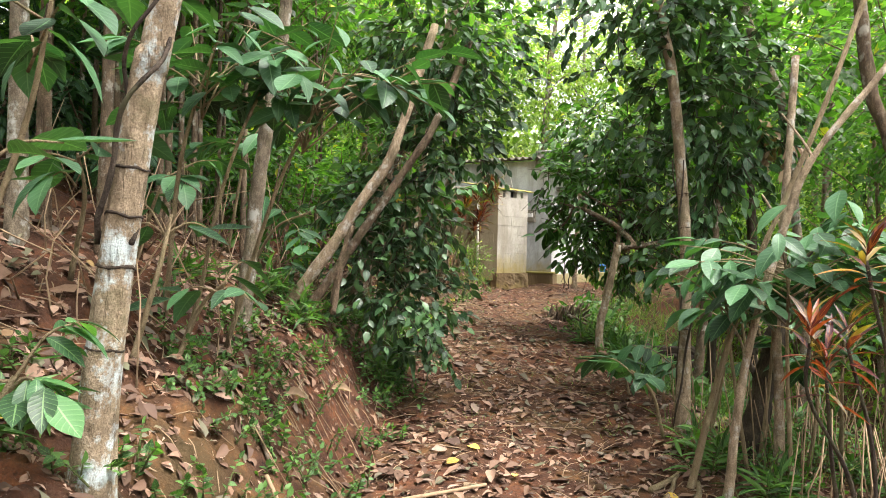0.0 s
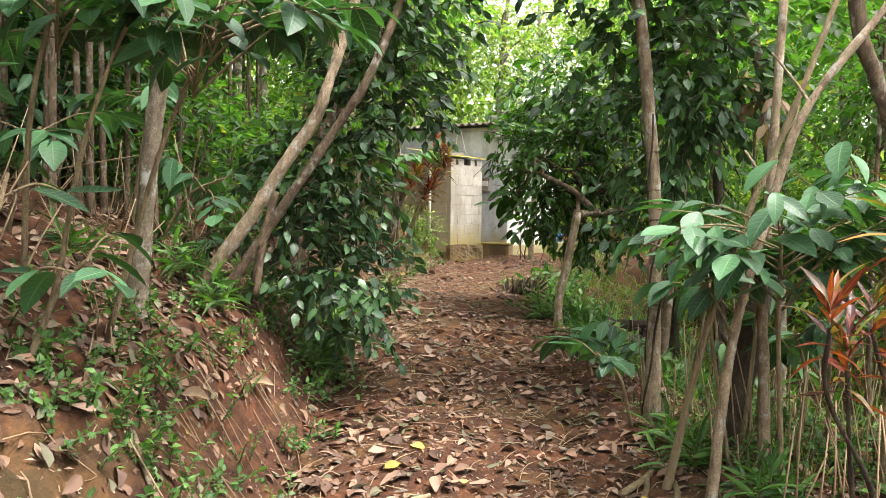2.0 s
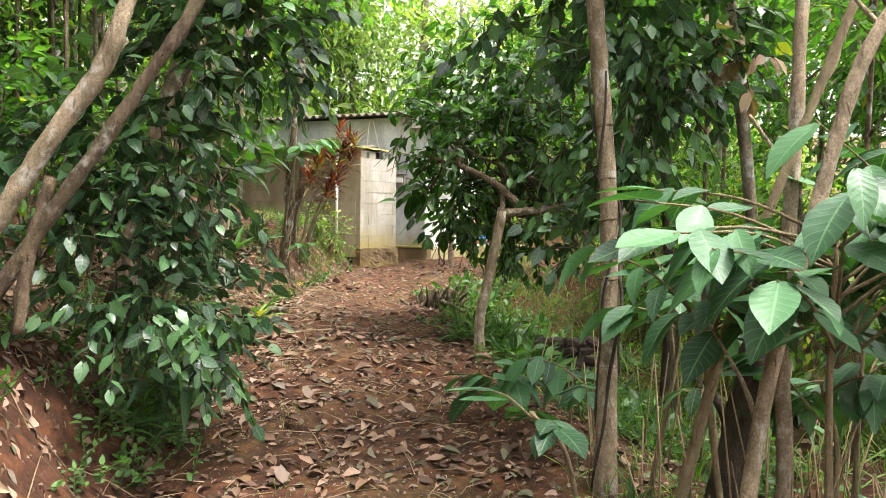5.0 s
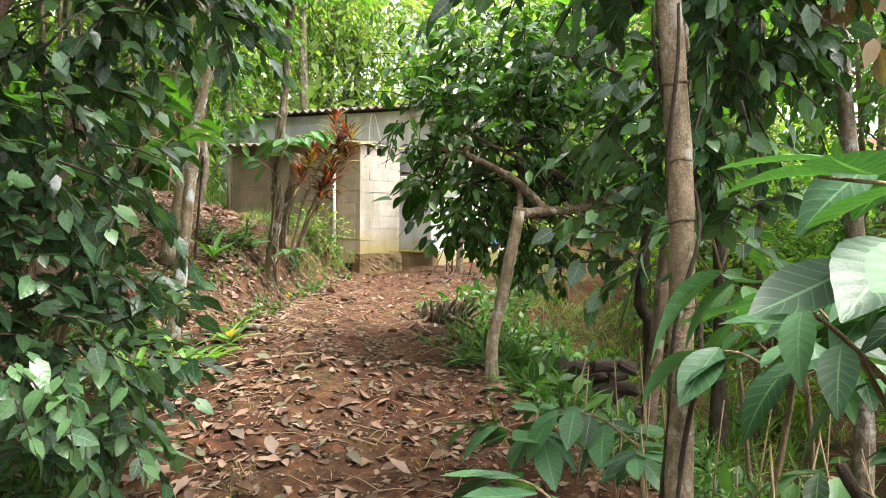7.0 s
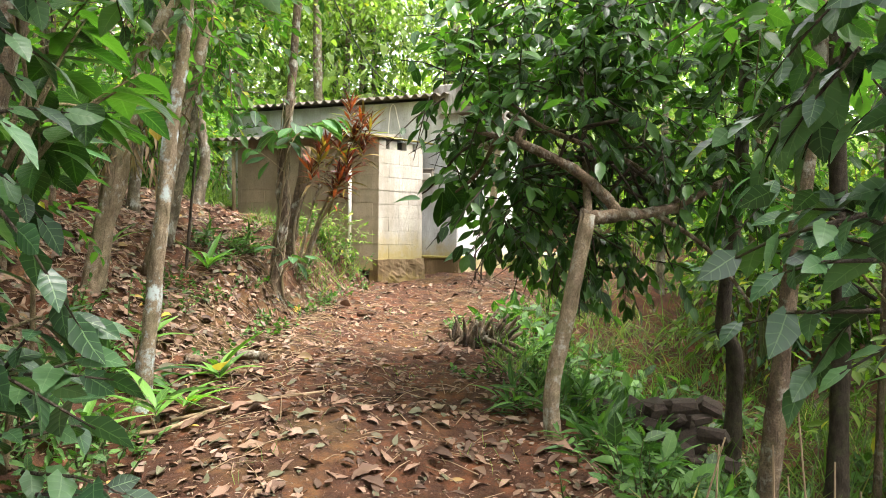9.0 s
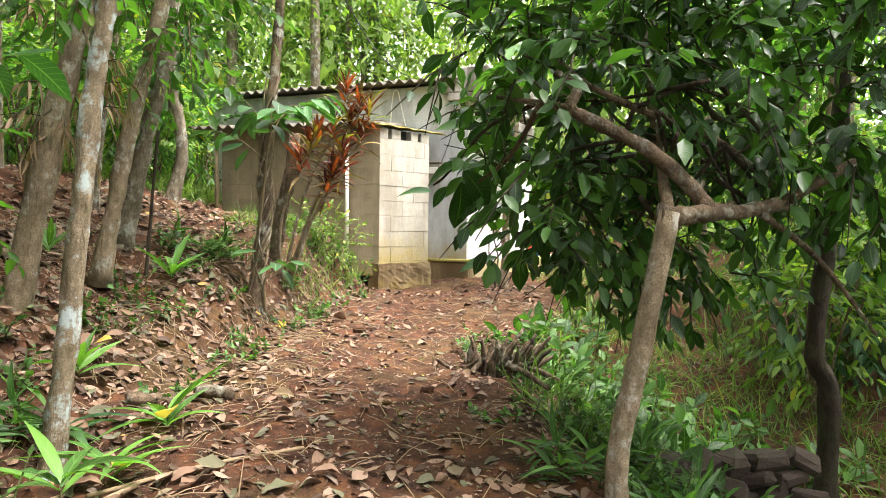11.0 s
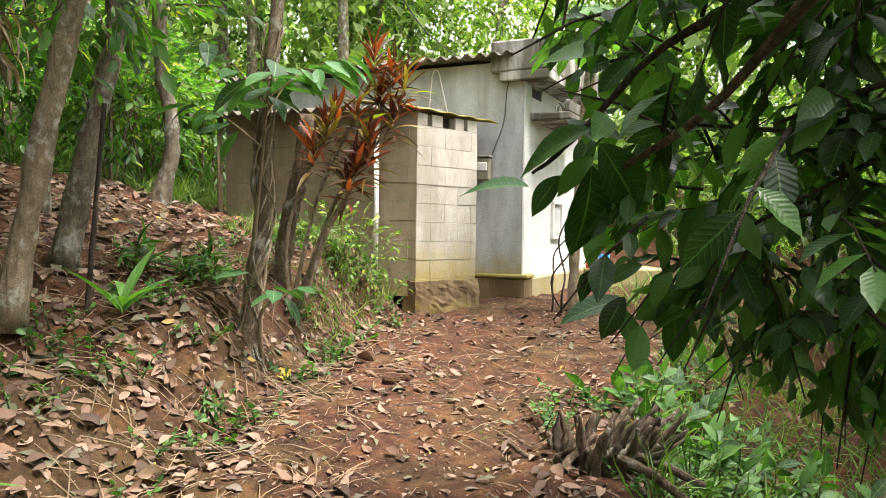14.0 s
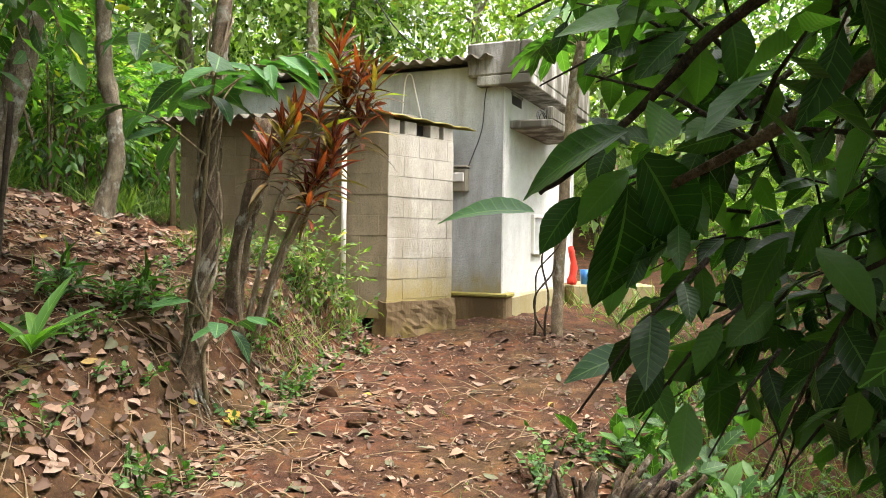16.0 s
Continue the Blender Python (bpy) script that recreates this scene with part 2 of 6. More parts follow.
# pale leaf colour with the haze and light of far foliage painted in
LEAF_HILL_LIT = leaf_material("hillside_leaf_lit", (0.15, 0.24, 0.065), (0.30, 0.40, 0.12), (0.3, 0.4, 0.14), 0.6, 0.5, (0.5, 0.42, 0.08), 5.0)
LEAF_LILY = leaf_material("lily_leaf", (0.08, 0.2, 0.04), (0.15, 0.32, 0.06), (0.2, 0.38, 0.1), 0.4, 0.4, None, 3.0)
LEAF_WEED = leaf_material("weed_leaf", (0.036, 0.105, 0.024), (0.105, 0.22, 0.055), (0.15, 0.28, 0.08), 0.5, 0.4, None, 4.0)
GRASS = leaf_material("grass_blade", (0.07, 0.16, 0.03), (0.20, 0.30, 0.07), (0.2, 0.3, 0.1), 0.5, 0.4, (0.42, 0.34, 0.14), 1.0)
LEAF_RED = leaf_material("cordyline_leaf", (0.045, 0.008, 0.015), (0.26, 0.045, 0.02), (0.4, 0.12, 0.035), 0.35, 0.4, (0.22, 0.30, 0.05), 1.0)
LEAF_OLIVE = leaf_material("old_cordyline_leaf", (0.05, 0.028, 0.018), (0.24, 0.17, 0.04), (0.4, 0.2, 0.05), 0.4, 0.35, (0.5, 0.22, 0.03), 1.0)
LEAF_DEAD = leaf_material("dead_leaf", (0.16, 0.10, 0.06), (0.30, 0.21, 0.13), (0.3, 0.22, 0.14), 0.7, 0.25, None, 4.0)


# ---- mesh helpers ----
rng = np.random.default_rng(11)


def mesh_of(name, V, F, uv=None, smooth=True):
    V, F = np.asarray(V, dtype=np.float32), np.asarray(F, dtype=np.int32)
    me = bpy.data.meshes.new(name)
    n, k = F.shape
    me.vertices.add(len(V))
    me.vertices.foreach_set("co", V.ravel())
    me.loops.add(n * k)
    me.loops.foreach_set("vertex_index", F.ravel())
    me.polygons.add(n)
    me.polygons.foreach_set("loop_start", np.arange(0, n * k, k, dtype=np.int32))
    me.polygons.foreach_set("use_smooth", np.full(n, smooth))
    layer = me.uv_layers.new(name="UVMap")
    if uv is not None:
        layer.data.foreach_set("uv", np.asarray(uv, dtype=np.float32)[F.ravel()].ravel())
    me.update(calc_edges=True)
    me.validate()
    return me


def put(name, me, mat, parent=None, label="", m=None):
    """One mesh object, as a part under its parent or at top level."""
    ob = new(name, me)
    if mat and not me.materials:
        me.materials.append(mat)
    if parent:
        ob.parent = parent
    if m is not None:
        ob.matrix_basis = m
    return tagged(ob, label)


def thing(name, label, category, at=(0, 0, 0), group="", kind=""):
    e = new(name)
    e.location = at
    e.empty_display_size = 0.1
    return tagged(e, label, category, group, kind)


def part(name, bm, mat, parent=None, label="", m=None):
    me = bpy.data.meshes.new(name)
    bm.to_mesh(me)
    bm.free()
    return put(name, me, mat, parent, label, m)


def box_bm(size, centre=(0, 0, 0), bevel=0.0, jitter=0.0):
    bm = bmesh.new()
    bmesh.ops.create_cube(bm, size=1.0, matrix=Matrix.Translation(centre) @ Matrix.Diagonal((*size, 1)))
    if bevel:
        bmesh.ops.bevel(bm, geom=bm.edges[:], offset=bevel, segments=1, affect="EDGES", profile=0.5)
    if jitter:
        for v in bm.verts:
            v.co += Vector([random.uniform(-jitter, jitter) for _ in range(3)])
    return bm


def curve_points(pts, steps=6):
    """Points of a smooth line through pts."""
    P = np.array(pts, dtype=float)
    P = np.vstack([2 * P[0] - P[1], P, 2 * P[-1] - P[-2]])
    out = []
    for i in range(1, len(P) - 2):
        a, b, c, d = P[i - 1:i + 3]
        for s in range(steps):
            u = s / steps
            out.append(0.5 * (2 * b + (c - a) * u + (2 * a - 5 * b + 4 * c - d) * u * u + (3 * b - a - 3 * c + d) * u ** 3))
    out.append(P[-2])
    return np.array(out)


def tube(pts, r0, r1, sides=8, steps=6, rough=0.0, flare=0.0):
    """A tapered, uneven stem as vertices, quads and uv."""
    P = curve_points(pts, steps) if steps > 1 else np.array(pts, dtype=float)
    n = len(P)
    T = np.gradient(P, axis=0)
    T /= np.linalg.norm(T, axis=1)[:, None] + 1e-9
    ref = np.array([0.3, 0.9, 0.1]) if abs(T[0][2]) > 0.5 else np.array([0, 0, 1.0])
    A = np.cross(T, ref)
    A /= np.linalg.norm(A, axis=1)[:, None] + 1e-9
    B = np.cross(T, A)
    u = np.linspace(0, 1, n)
    R = r0 + (r1 - r0) * u
    if flare:
        R = R * (1 + flare * np.exp(-u * 14))
    ang = np.arange(sides) / sides * 2 * math.pi
    RR = R[:, None] * (1 + rough * (rng.random((n, sides)) - 0.5) + rough * 0.8 * (rng.random((n, 1)) - 0.5))
    V = P[:, None] + RR[..., None] * (np.cos(ang)[None, :, None] * A[:, None] + np.sin(ang)[None, :, None] * B[:, None])
    V = np.vstack([V.reshape(-1, 3), P[:1], P[-1:]])
    i, j = np.meshgrid(np.arange(n - 1), np.arange(sides), indexing="ij")
    k = (j + 1) % sides
    F = np.stack([i * sides + j, i * sides + k, (i + 1) * sides + k, (i + 1) * sides + j], -1).reshape(-1, 4)
    j = np.arange(sides)
    k = (j + 1) % sides
    lo, hi, e = n * sides, n * sides + 1, (n - 1) * sides
    half = np.arange(0, sides, 2)
    cap0 = np.stack([np.full(len(half), lo), (half + 2) % sides, (half + 1) % sides, half], -1)
    cap1 = np.stack([np.full(len(half), hi), e + half, e + (half + 1) % sides, e + (half + 2) % sides], -1)
    return V, np.vstack([F, cap0, cap1]), np.zeros((len(V), 2))


def joined(parts):
    V, F, U, k = [], [], [], 0
    for v, f, u in parts:
        V.append(v), F.append(f + k), U.append(u)
        k += len(v)
    return np.vstack(V), np.vstack(F), np.vstack(U)


def leaf_shape(length=1.0, width=0.4, nu=4, nv=2, peak=0.45, fold=0.15, droop=0.2, ripple=0.0, veins=8, point=1.0, heart=0.0, jag=0.0):
    """A leaf along +y with its face up: vertices, quads, uv."""
    V, U = [], []
    for i in range(nu + 1):
        u = i / nu
        s = u ** (math.log(0.5) / math.log(peak))
        w = max(0.025, math.sin(math.pi * s) ** (0.75 if u < peak else 0.75 * point + 0.1))
        if heart and u < 0.25:
            w = max(w, heart * (0.6 + 0.4 * u / 0.25))
        w *= width * 0.5 * (1 - jag * (i % 2))
        for j in range(nv * 2 + 1):
            v = (j - nv) / nv
            z = abs(v) * w * fold - droop * u * u * length + ripple * math.sin(u * veins * 2 * math.pi) * abs(v) ** 0.7 * (1 - abs(v) * 0.3)
            y = u * length - heart * 0.18 * length * abs(v) * (1 - u) ** 4
            V.append((v * w, y, z))
            U.append((0.5 + v * 0.5, u))
    F = []
    c = nv * 2 + 1
    for i in range(nu):
        for j in range(nv * 2):
            F.append((i * c + j, i * c + j + 1, (i + 1) * c + j + 1, (i + 1) * c + j))
    return np.array(V), np.array(F), np.array(U)


def unit(a):
    return a / (np.linalg.norm(a, axis=-1, keepdims=True) + 1e-9)


def leaf_set(P, D, N, S, shape):
    """Copies of a leaf at places P, along D, faces to N, of sizes S."""
    tv, tf, tu = shape
    Y = unit(D)
    X = unit(np.cross(Y, N))
    Z = np.cross(X, Y)
    V = P[:, None] + S[:, None, None] * (tv[None, :, :1] * X[:, None] + tv[None, :, 1:2] * Y[:, None] + tv[None, :, 2:] * Z[:, None])
    F = tf[None] + (np.arange(len(P)) * len(tv))[:, None, None]
    return V.reshape(-1, 3), F.reshape(-1, tf.shape[1]), np.tile(tu, (len(P), 1))


def sprays(B, D, L, count, size, droop=0.35, spread=0.8, lean=0.45):
    """Twigs from B along D of lengths L, with leaves to both sides. Returns leaf places, directions, faces, sizes and twig tubes."""
    n = len(B)
    D = unit(D)
    side = unit(np.cross(D, np.array([0, 0, 1.0])) + 1e-4)
    k = np.arange(count)
    u = (k + 0.6) / count
    sag = -0.25 * u ** 2
    P = B[:, None] + D[:, None] * (L[:, None] * u[None])[..., None]
    P[..., 2] += sag[None] * L[:, None]
    sgn = np.where(k % 2 == 0, 1.0, -1.0)
    LD = D[:, None] * 0.6 + side[:, None] * sgn[None, :, None] * spread + rng.normal(0, 0.28, (n, count, 3))
    LD[:, -1] = D + rng.normal(0, 0.15, (n, 3))
    LD[..., 2] -= droop
    NN = np.array([0, 0, 1.0]) + rng.normal(0, lean, (n, count, 3))
    S = size * rng.uniform(0.6, 1.15, (n, count))
    twigs = []
    for i in range(n):
        e = B[i] + D[i] * L[i] + np.array([0, 0, -0.25 * L[i]])
        m = B[i] + D[i] * L[i] * 0.5 + np.array([0, 0, -0.06 * L[i]])
        twigs.append(tube([B[i], m, e], 0.004 + 0.006 * L[i], 0.002, 4, 1))
    return P.reshape(-1, 3), LD.reshape(-1, 3), NN.reshape(-1, 3), S.reshape(-1), twigs


def within(n, centre, radii, hollow=0.35):
    """n places in an ellipsoid, denser towards its skin, in clumps."""
    a = unit(rng.normal(0, 1, (n, 3)))
    r = hollow + (1 - hollow) * rng.random(n) ** 0.6
    bump_ = 1 + 0.28 * np.sin(a[:, 0] * 5 + centre[0] * 3) * np.cos(a[:, 1] * 4 + centre[1]) + 0.15 * np.sin(a[:, 2] * 9)
    return np.array(centre) + a * (r * bump_)[:, None] * np.array(radii), a


NEAR_LEAF = [leaf_shape(1, w, 20, 2, 0.5, 0.22, d, 0.005, 5, 1.15, 0, 0.03) for w, d in ((0.47, 0.12), (0.52, 0.28), (0.44, 0.45), (0.5, -0.08))]
MID_LEAF = leaf_shape(1, 0.47, 3, 1, 0.5, 0.3, 0.22, 0, 8, 1.1)
HEART_LEAF = leaf_shape(1, 0.68, 3, 1, 0.38, 0.2, 0.2, 0, 6, 1.2, 0.6)
LONG_LEAF = leaf_shape(1, 0.16, 6, 1, 0.4, 0.5, 0.35, 0, 1, 1.2)
BLADE = leaf_shape(1, 0.035, 3, 1, 0.3, 0.8, 0.45, 0, 1, 1.0)
FAR_LEAF = (np.array([(0, 0, 0), (.25, .5, .06), (0, 1, -.12), (-.25, .45, .06)]), np.array([(0, 1, 2, 3)]), np.array([(.5, 0), (1, .5), (.5, 1), (0, .5)]))


SHRUB_LEAF = (np.array([(0, 0, 0), (.2, .3, .05), (.17, .68, .02), (0, 1, -.15), (-.17, .68, .02), (-.2, .3, .05)]), np.array([(0, 1, 2, 3), (0, 3, 4, 5)]), np.array([(.5, 0), (1, .3), (.95, .7), (.5, 1), (.05, .7), (0, .3)]))


def ragged(shape, seed, amp=.06):
    """A withered copy of a leaf: bent, curled at the rim, with a torn outline."""
    V, F, U = shape
    r = np.random.default_rng(seed)
    W = V + r.normal(0, amp, V.shape) * np.array([1, .8, .9])
    a = r.uniform(-.5, .5)
    W[:, 0] += a * .35 * (W[:, 1] - .5) ** 2 * 2
    W[:, 2] += r.uniform(-.3, 1.1) * W[:, 0] ** 2 * 3 + r.uniform(-.35, .35) * (W[:, 1] - .5) ** 2
    return W, F, U


CURLED = [ragged(leaf_shape(1, w, 4, 1, p, .15, d * .6), k, .018) for k, (w, p, d) in enumerate(((.5, .5, .0), (.38, .45, -.15), (.6, .55, .1), (.44, .4, -.3), (.55, .5, .15), (.34, .5, .2), (.48, .55, -.1), (.4, .42, .1)))]
FLAKE = [ragged(FAR_LEAF, k, .12) for k in range(4)]


# ---- the ground ----
def smooth(u):
    u = np.clip(u, 0, 1)
    return u * u * (3 - 2 * u)


def line(y, *knots):
    k = np.array(knots)
    return np.interp(y, k[:, 0], k[:, 1])


def left_edge(y):
    return line(y, (-5, -.55), (3, -.55), (4.6, -.45), (6, -.4), (8, -.3), (9.6, -.4), (11, -.1), (12.8, .25), (14.5, .8), (15.5, 1.08), (17, 1.0), (40, 1.0))


def right_edge(y):
    return line(y, (-5, 1.75), (4.5, 1.8), (6, 1.95), (8, 1.95), (10, 1.85), (11, 1.75), (12.5, 2.1), (14, 3.2), (15.5, 9), (40, 12))


def ground_height(x, y):
    x, y = np.asarray(x, dtype=float), np.asarray(y, dtype=float)
    base = line(y, (-300, -6), (-30, -.6), (0, 0), (5, .03), (6.5, .08), (8, .19), (9.5, .36), (11, .47), (13, .56), (15.5, .74), (18, .8), (24, .9), (60, 9), (400, 60))
    d = left_edge(y) - x
    step = line(y, (-5, .7), (2.5, .72), (6, .85), (8, .55), (9.6, .22), (11, .3), (12.6, .62), (14, .7), (16, .72), (18, .7))
    bank = step * smooth(d / 0.72) + np.where(d > 0.6, line(y, (8, .45), (11, .36), (13, .26), (16, .2), (30, .2)) * np.minimum(d - 0.6, 14), 0) * smooth((d - 0.4) / 0.8)
    e = x - right_edge(y)
    fall = line(y, (-5, .1), (5.5, .08), (6.5, .2), (8, .5), (10, .72), (12, .62), (13.5, .3), (15, 0), (40, 0))
    drop = fall * smooth(e / 1.3) + np.where(e > 0, 0.05 * np.minimum(e, 30), 0)
    rut = 0.035 * np.sin(x * 2.6 + 1.0) + 0.025 * np.sin(x * 1.3 + y * 1.7) * np.cos(y * 0.9)
    return base + np.where(d > 0, bank, 0) - np.where(e > 0, drop, 0) + rut


def relief(x, y):
    return np.array([noise.fractal((a * 2.2, b * 2.2, 0), 1.0, 2.1, 5) for a, b in zip(np.ravel(x), np.ravel(y))]).reshape(np.shape(x)) * 0.045 + np.array([noise.noise((a * 7, b * 7, 3)) for a, b in zip(np.ravel(x), np.ravel(y))]).reshape(np.shape(x)) * 0.07 * np.clip((left_edge(y) - x) * 5 + .25, .25, 1.7)


def place(x, y, up=0.0):
    return (x, y, float(ground_height(x, y)) + up)


def make_ground():
    xs = np.concatenate([-np.geomspace(400, 4.2, 26), np.arange(-4, -1.6, .12), np.arange(-1.6, 2.6, .055), np.arange(2.6, 5.2, .12), np.geomspace(5.4, 400, 26)])
    ys = np.concatenate([-np.geomspace(400, 1.2, 14), np.arange(-1, 2, .2), np.arange(2, 14, .06), np.arange(14, 20, .12), np.geomspace(20.2, 500, 24)])
    X, Y = np.meshgrid(xs, ys, indexing="ij")
    Z = ground_height(X, Y) + relief(X, Y) * np.clip(1.4 - np.hypot(X, Y - 8) / 40, 0, 1)
    n, m = X.shape
    i, j = np.meshgrid(np.arange(n - 1), np.arange(m - 1), indexing="ij")
    F = np.stack([i * m + j, (i + 1) * m + j, (i + 1) * m + j + 1, i * m + j + 1], -1).reshape(-1, 4)
    V = np.stack([X, Y, Z], -1).reshape(-1, 3)
    return tagged(put("ground", mesh_of("ground", V, F), SOIL), "trodden red soil path with a cut earth bank and moss patches", "ground", kind="structure")


ground = make_ground()


# ---- the block shed and the house ----
C, D_, E_ = Vector((1.16, 15.55, 0)), Vector((1.86, 16.10, 0)), Vector((-1.0, 16.5, 0))


def along(a, b):
    """A frame at a, x towards b, y into the wall, z up; and the length."""
    d = (b - a)
    x = d.normalized()
    z = Vector((0, 0, 1))
    y = z.cross(x)
    m = Matrix((x, y, z)).transposed().to_4x4()
    m.translation = a
    return m, d.length


def block_wall(name, a, b, z0, z1, mat, label, first=0.0, skip=()):
    m, length = along(a, b)
    wall = put(name, bpy.data.meshes.new(name), None, None, "", m)
    bm = box_bm((length - 0.02, 0.12, z1 - z0), (length / 2, 0.0655, (z0 + z1) / 2), 0.002)
    bm.to_mesh(wall.data)
    bm.free()
    wall.data.materials.append(MORTAR if mat is BLOCK else mat)
    tagged(wall, label, "wall", kind="structure")
    data, row, z = {}, 0, z0
    while z < z1 - 0.05:
        h = min(0.2, z1 - z)
        x = -0.2 * (row % 2) - first
        while x < length - 0.03:
            l, r = max(0, x), min(length, x + 0.4)
            if r - l > 0.04 and not any(p <= (l + r) / 2 <= q and row >= k for p, q, k in skip):
                key = (round(r - l, 2), round(h, 2))
                if key not in data:
                    bm = box_bm((key[0] - 0.002, 0.13, key[1] - 0.002), (0, 0, 0), 0.003, 0.002)
                    me = bpy.data.meshes.new("block")
                    bm.to_mesh(me)
                    bm.free()
                    me.materials.append(mat)
                    data[key] = me
                put("block", data[key], None, wall, "", Matrix.Translation(((l + r) / 2, 0.065 + random.uniform(-0.003, 0.003), z + h / 2)))
            x += 0.4
        z += h
        row += 1
    return wall


def corrugated(a, b, back, thick=0.008, pitch=0.15, amp=0.024, cols=None):
    """A corrugated sheet: its lower edge from a to b, running back by the vector back, as vertices and quads."""
    a, b, back = np.array(a, float), np.array(b, float), np.array(back, float)
    n = int(np.linalg.norm(b - a) / pitch * 8)
    nrm = unit(np.cross(b - a, back))
    if nrm[2] < 0:
        nrm = -nrm
    V = []
    for side in (1, -1):
        for i in range(n + 1):
            w = amp * math.sin(i / 8 * 2 * math.pi)
            p = a + (b - a) * i / n + nrm * (w + side * thick / 2)
            V += [p, p + back]
    V = np.array(V)
    h = 2 * (n + 1)
    F = []
    for i in range(n):
        k = 2 * i
        F += [(k, k + 2, k + 3, k + 1), (h + k, h + k + 1, h + k + 3, h + k + 2), (k, h + k, h + k + 2, k + 2), (k + 1, k + 3, h + k + 3, h + k + 1)]
    F += [(0, 1, h + 1, h), (2 * n, h + 2 * n, h + 2 * n + 1, 2 * n + 1)]
    return V, np.array(F), np.zeros((len(V), 2))


def plain_wall(name, a, b, z0, z1, thick, mat, label):
    m, length = along(a, b)
    ob = part(name, box_bm((length, thick, z1 - z0), (length / 2, thick / 2, (z0 + z1) / 2), 0.012), mat, None, "", m)
    return tagged(ob, label, "wall", kind="structure")


def rough_block(size, centre):
    """A crumbling block with an uneven face."""
    bm = box_bm(size, centre, 0.0)
    bmesh.ops.subdivide_edges(bm, edges=bm.edges[:], cuts=14, use_grid_fill=True)
    for v in bm.verts:
        v.co += Vector((noise.noise(v.co * 6), noise.noise(v.co * 6 + Vector((5, 0, 0))), noise.noise(v.co * 6 + Vector((0, 9, 0))))) * 0.022 + Vector((0, noise.noise(v.co * 17), 0)) * 0.02
    return bm


def make_shed():
    block_wall("wall_shed_front", C, D_, 0.88, 2.70, BLOCK, "bare concrete block wall with yellow moss at its foot")
    block_wall("wall_shed_side", E_, C, 0.90, 2.90, BLOCK_SIDE, "bare concrete block side wall, browner and darker than the front", 0.13)
    plain_wall("wall_shed_back", D_ + Vector((-.01, .03, 0)), D_ + Vector((-.12, .62, 0)), 0.5, 2.70, 0.12, BLOCK, "bare concrete block wall returning to the house")
    m, length = along(C, D_)
    for x, w in ((0.0, 0.15), (0.21, 0.16), (0.555, 0.13), (0.74, 0.15)):
        part("parapet_block", box_bm((w, 0.12, 0.13), (x + w / 2, 0.066, 2.764), 0.006), BLOCK, bpy.data.objects["wall_shed_front"])
    # added dark sheet, painted as the shade behind the gaps
    part("vent_backing", box_bm((0.8, 0.02, 0.14), (0.44, 0.14, 2.765), 0.002), INSIDE_SHADE, bpy.data.objects["wall_shed_front"])
    foot = part("footing_shed", rough_block((length + 0.07, 0.2, 0.62), (length / 2, 0.062, 0.75)), FOOTING, None, "", m)
    tagged(foot, "crumbling mossy earth-stained footing under the block wall", "footing", kind="structure")
    # roof sheets over the shed
    roof = thing("shed_roof", "weathered corrugated cement sheets with mossy yellow edge on the shed", "roof", (0, 0, 0), kind="structure")
    V, F, U = corrugated((-1.45, 16.42, 2.86), (1.02, 15.36, 2.86), (0.55, 1.25, 0.16))
    put("sheet", mesh_of("sheet", V, F), ROOFING, roof)
    V, F, U = corrugated((1.0, 15.35, 2.87), (2.12, 16.28, 2.85), (-0.75, 0.9, 0.2), 0.012, 0.3, 0.008)
    put("sheet", mesh_of("sheet", V, F), MOSSY_EDGE, roof, "moss-yellowed flat sheet edge")


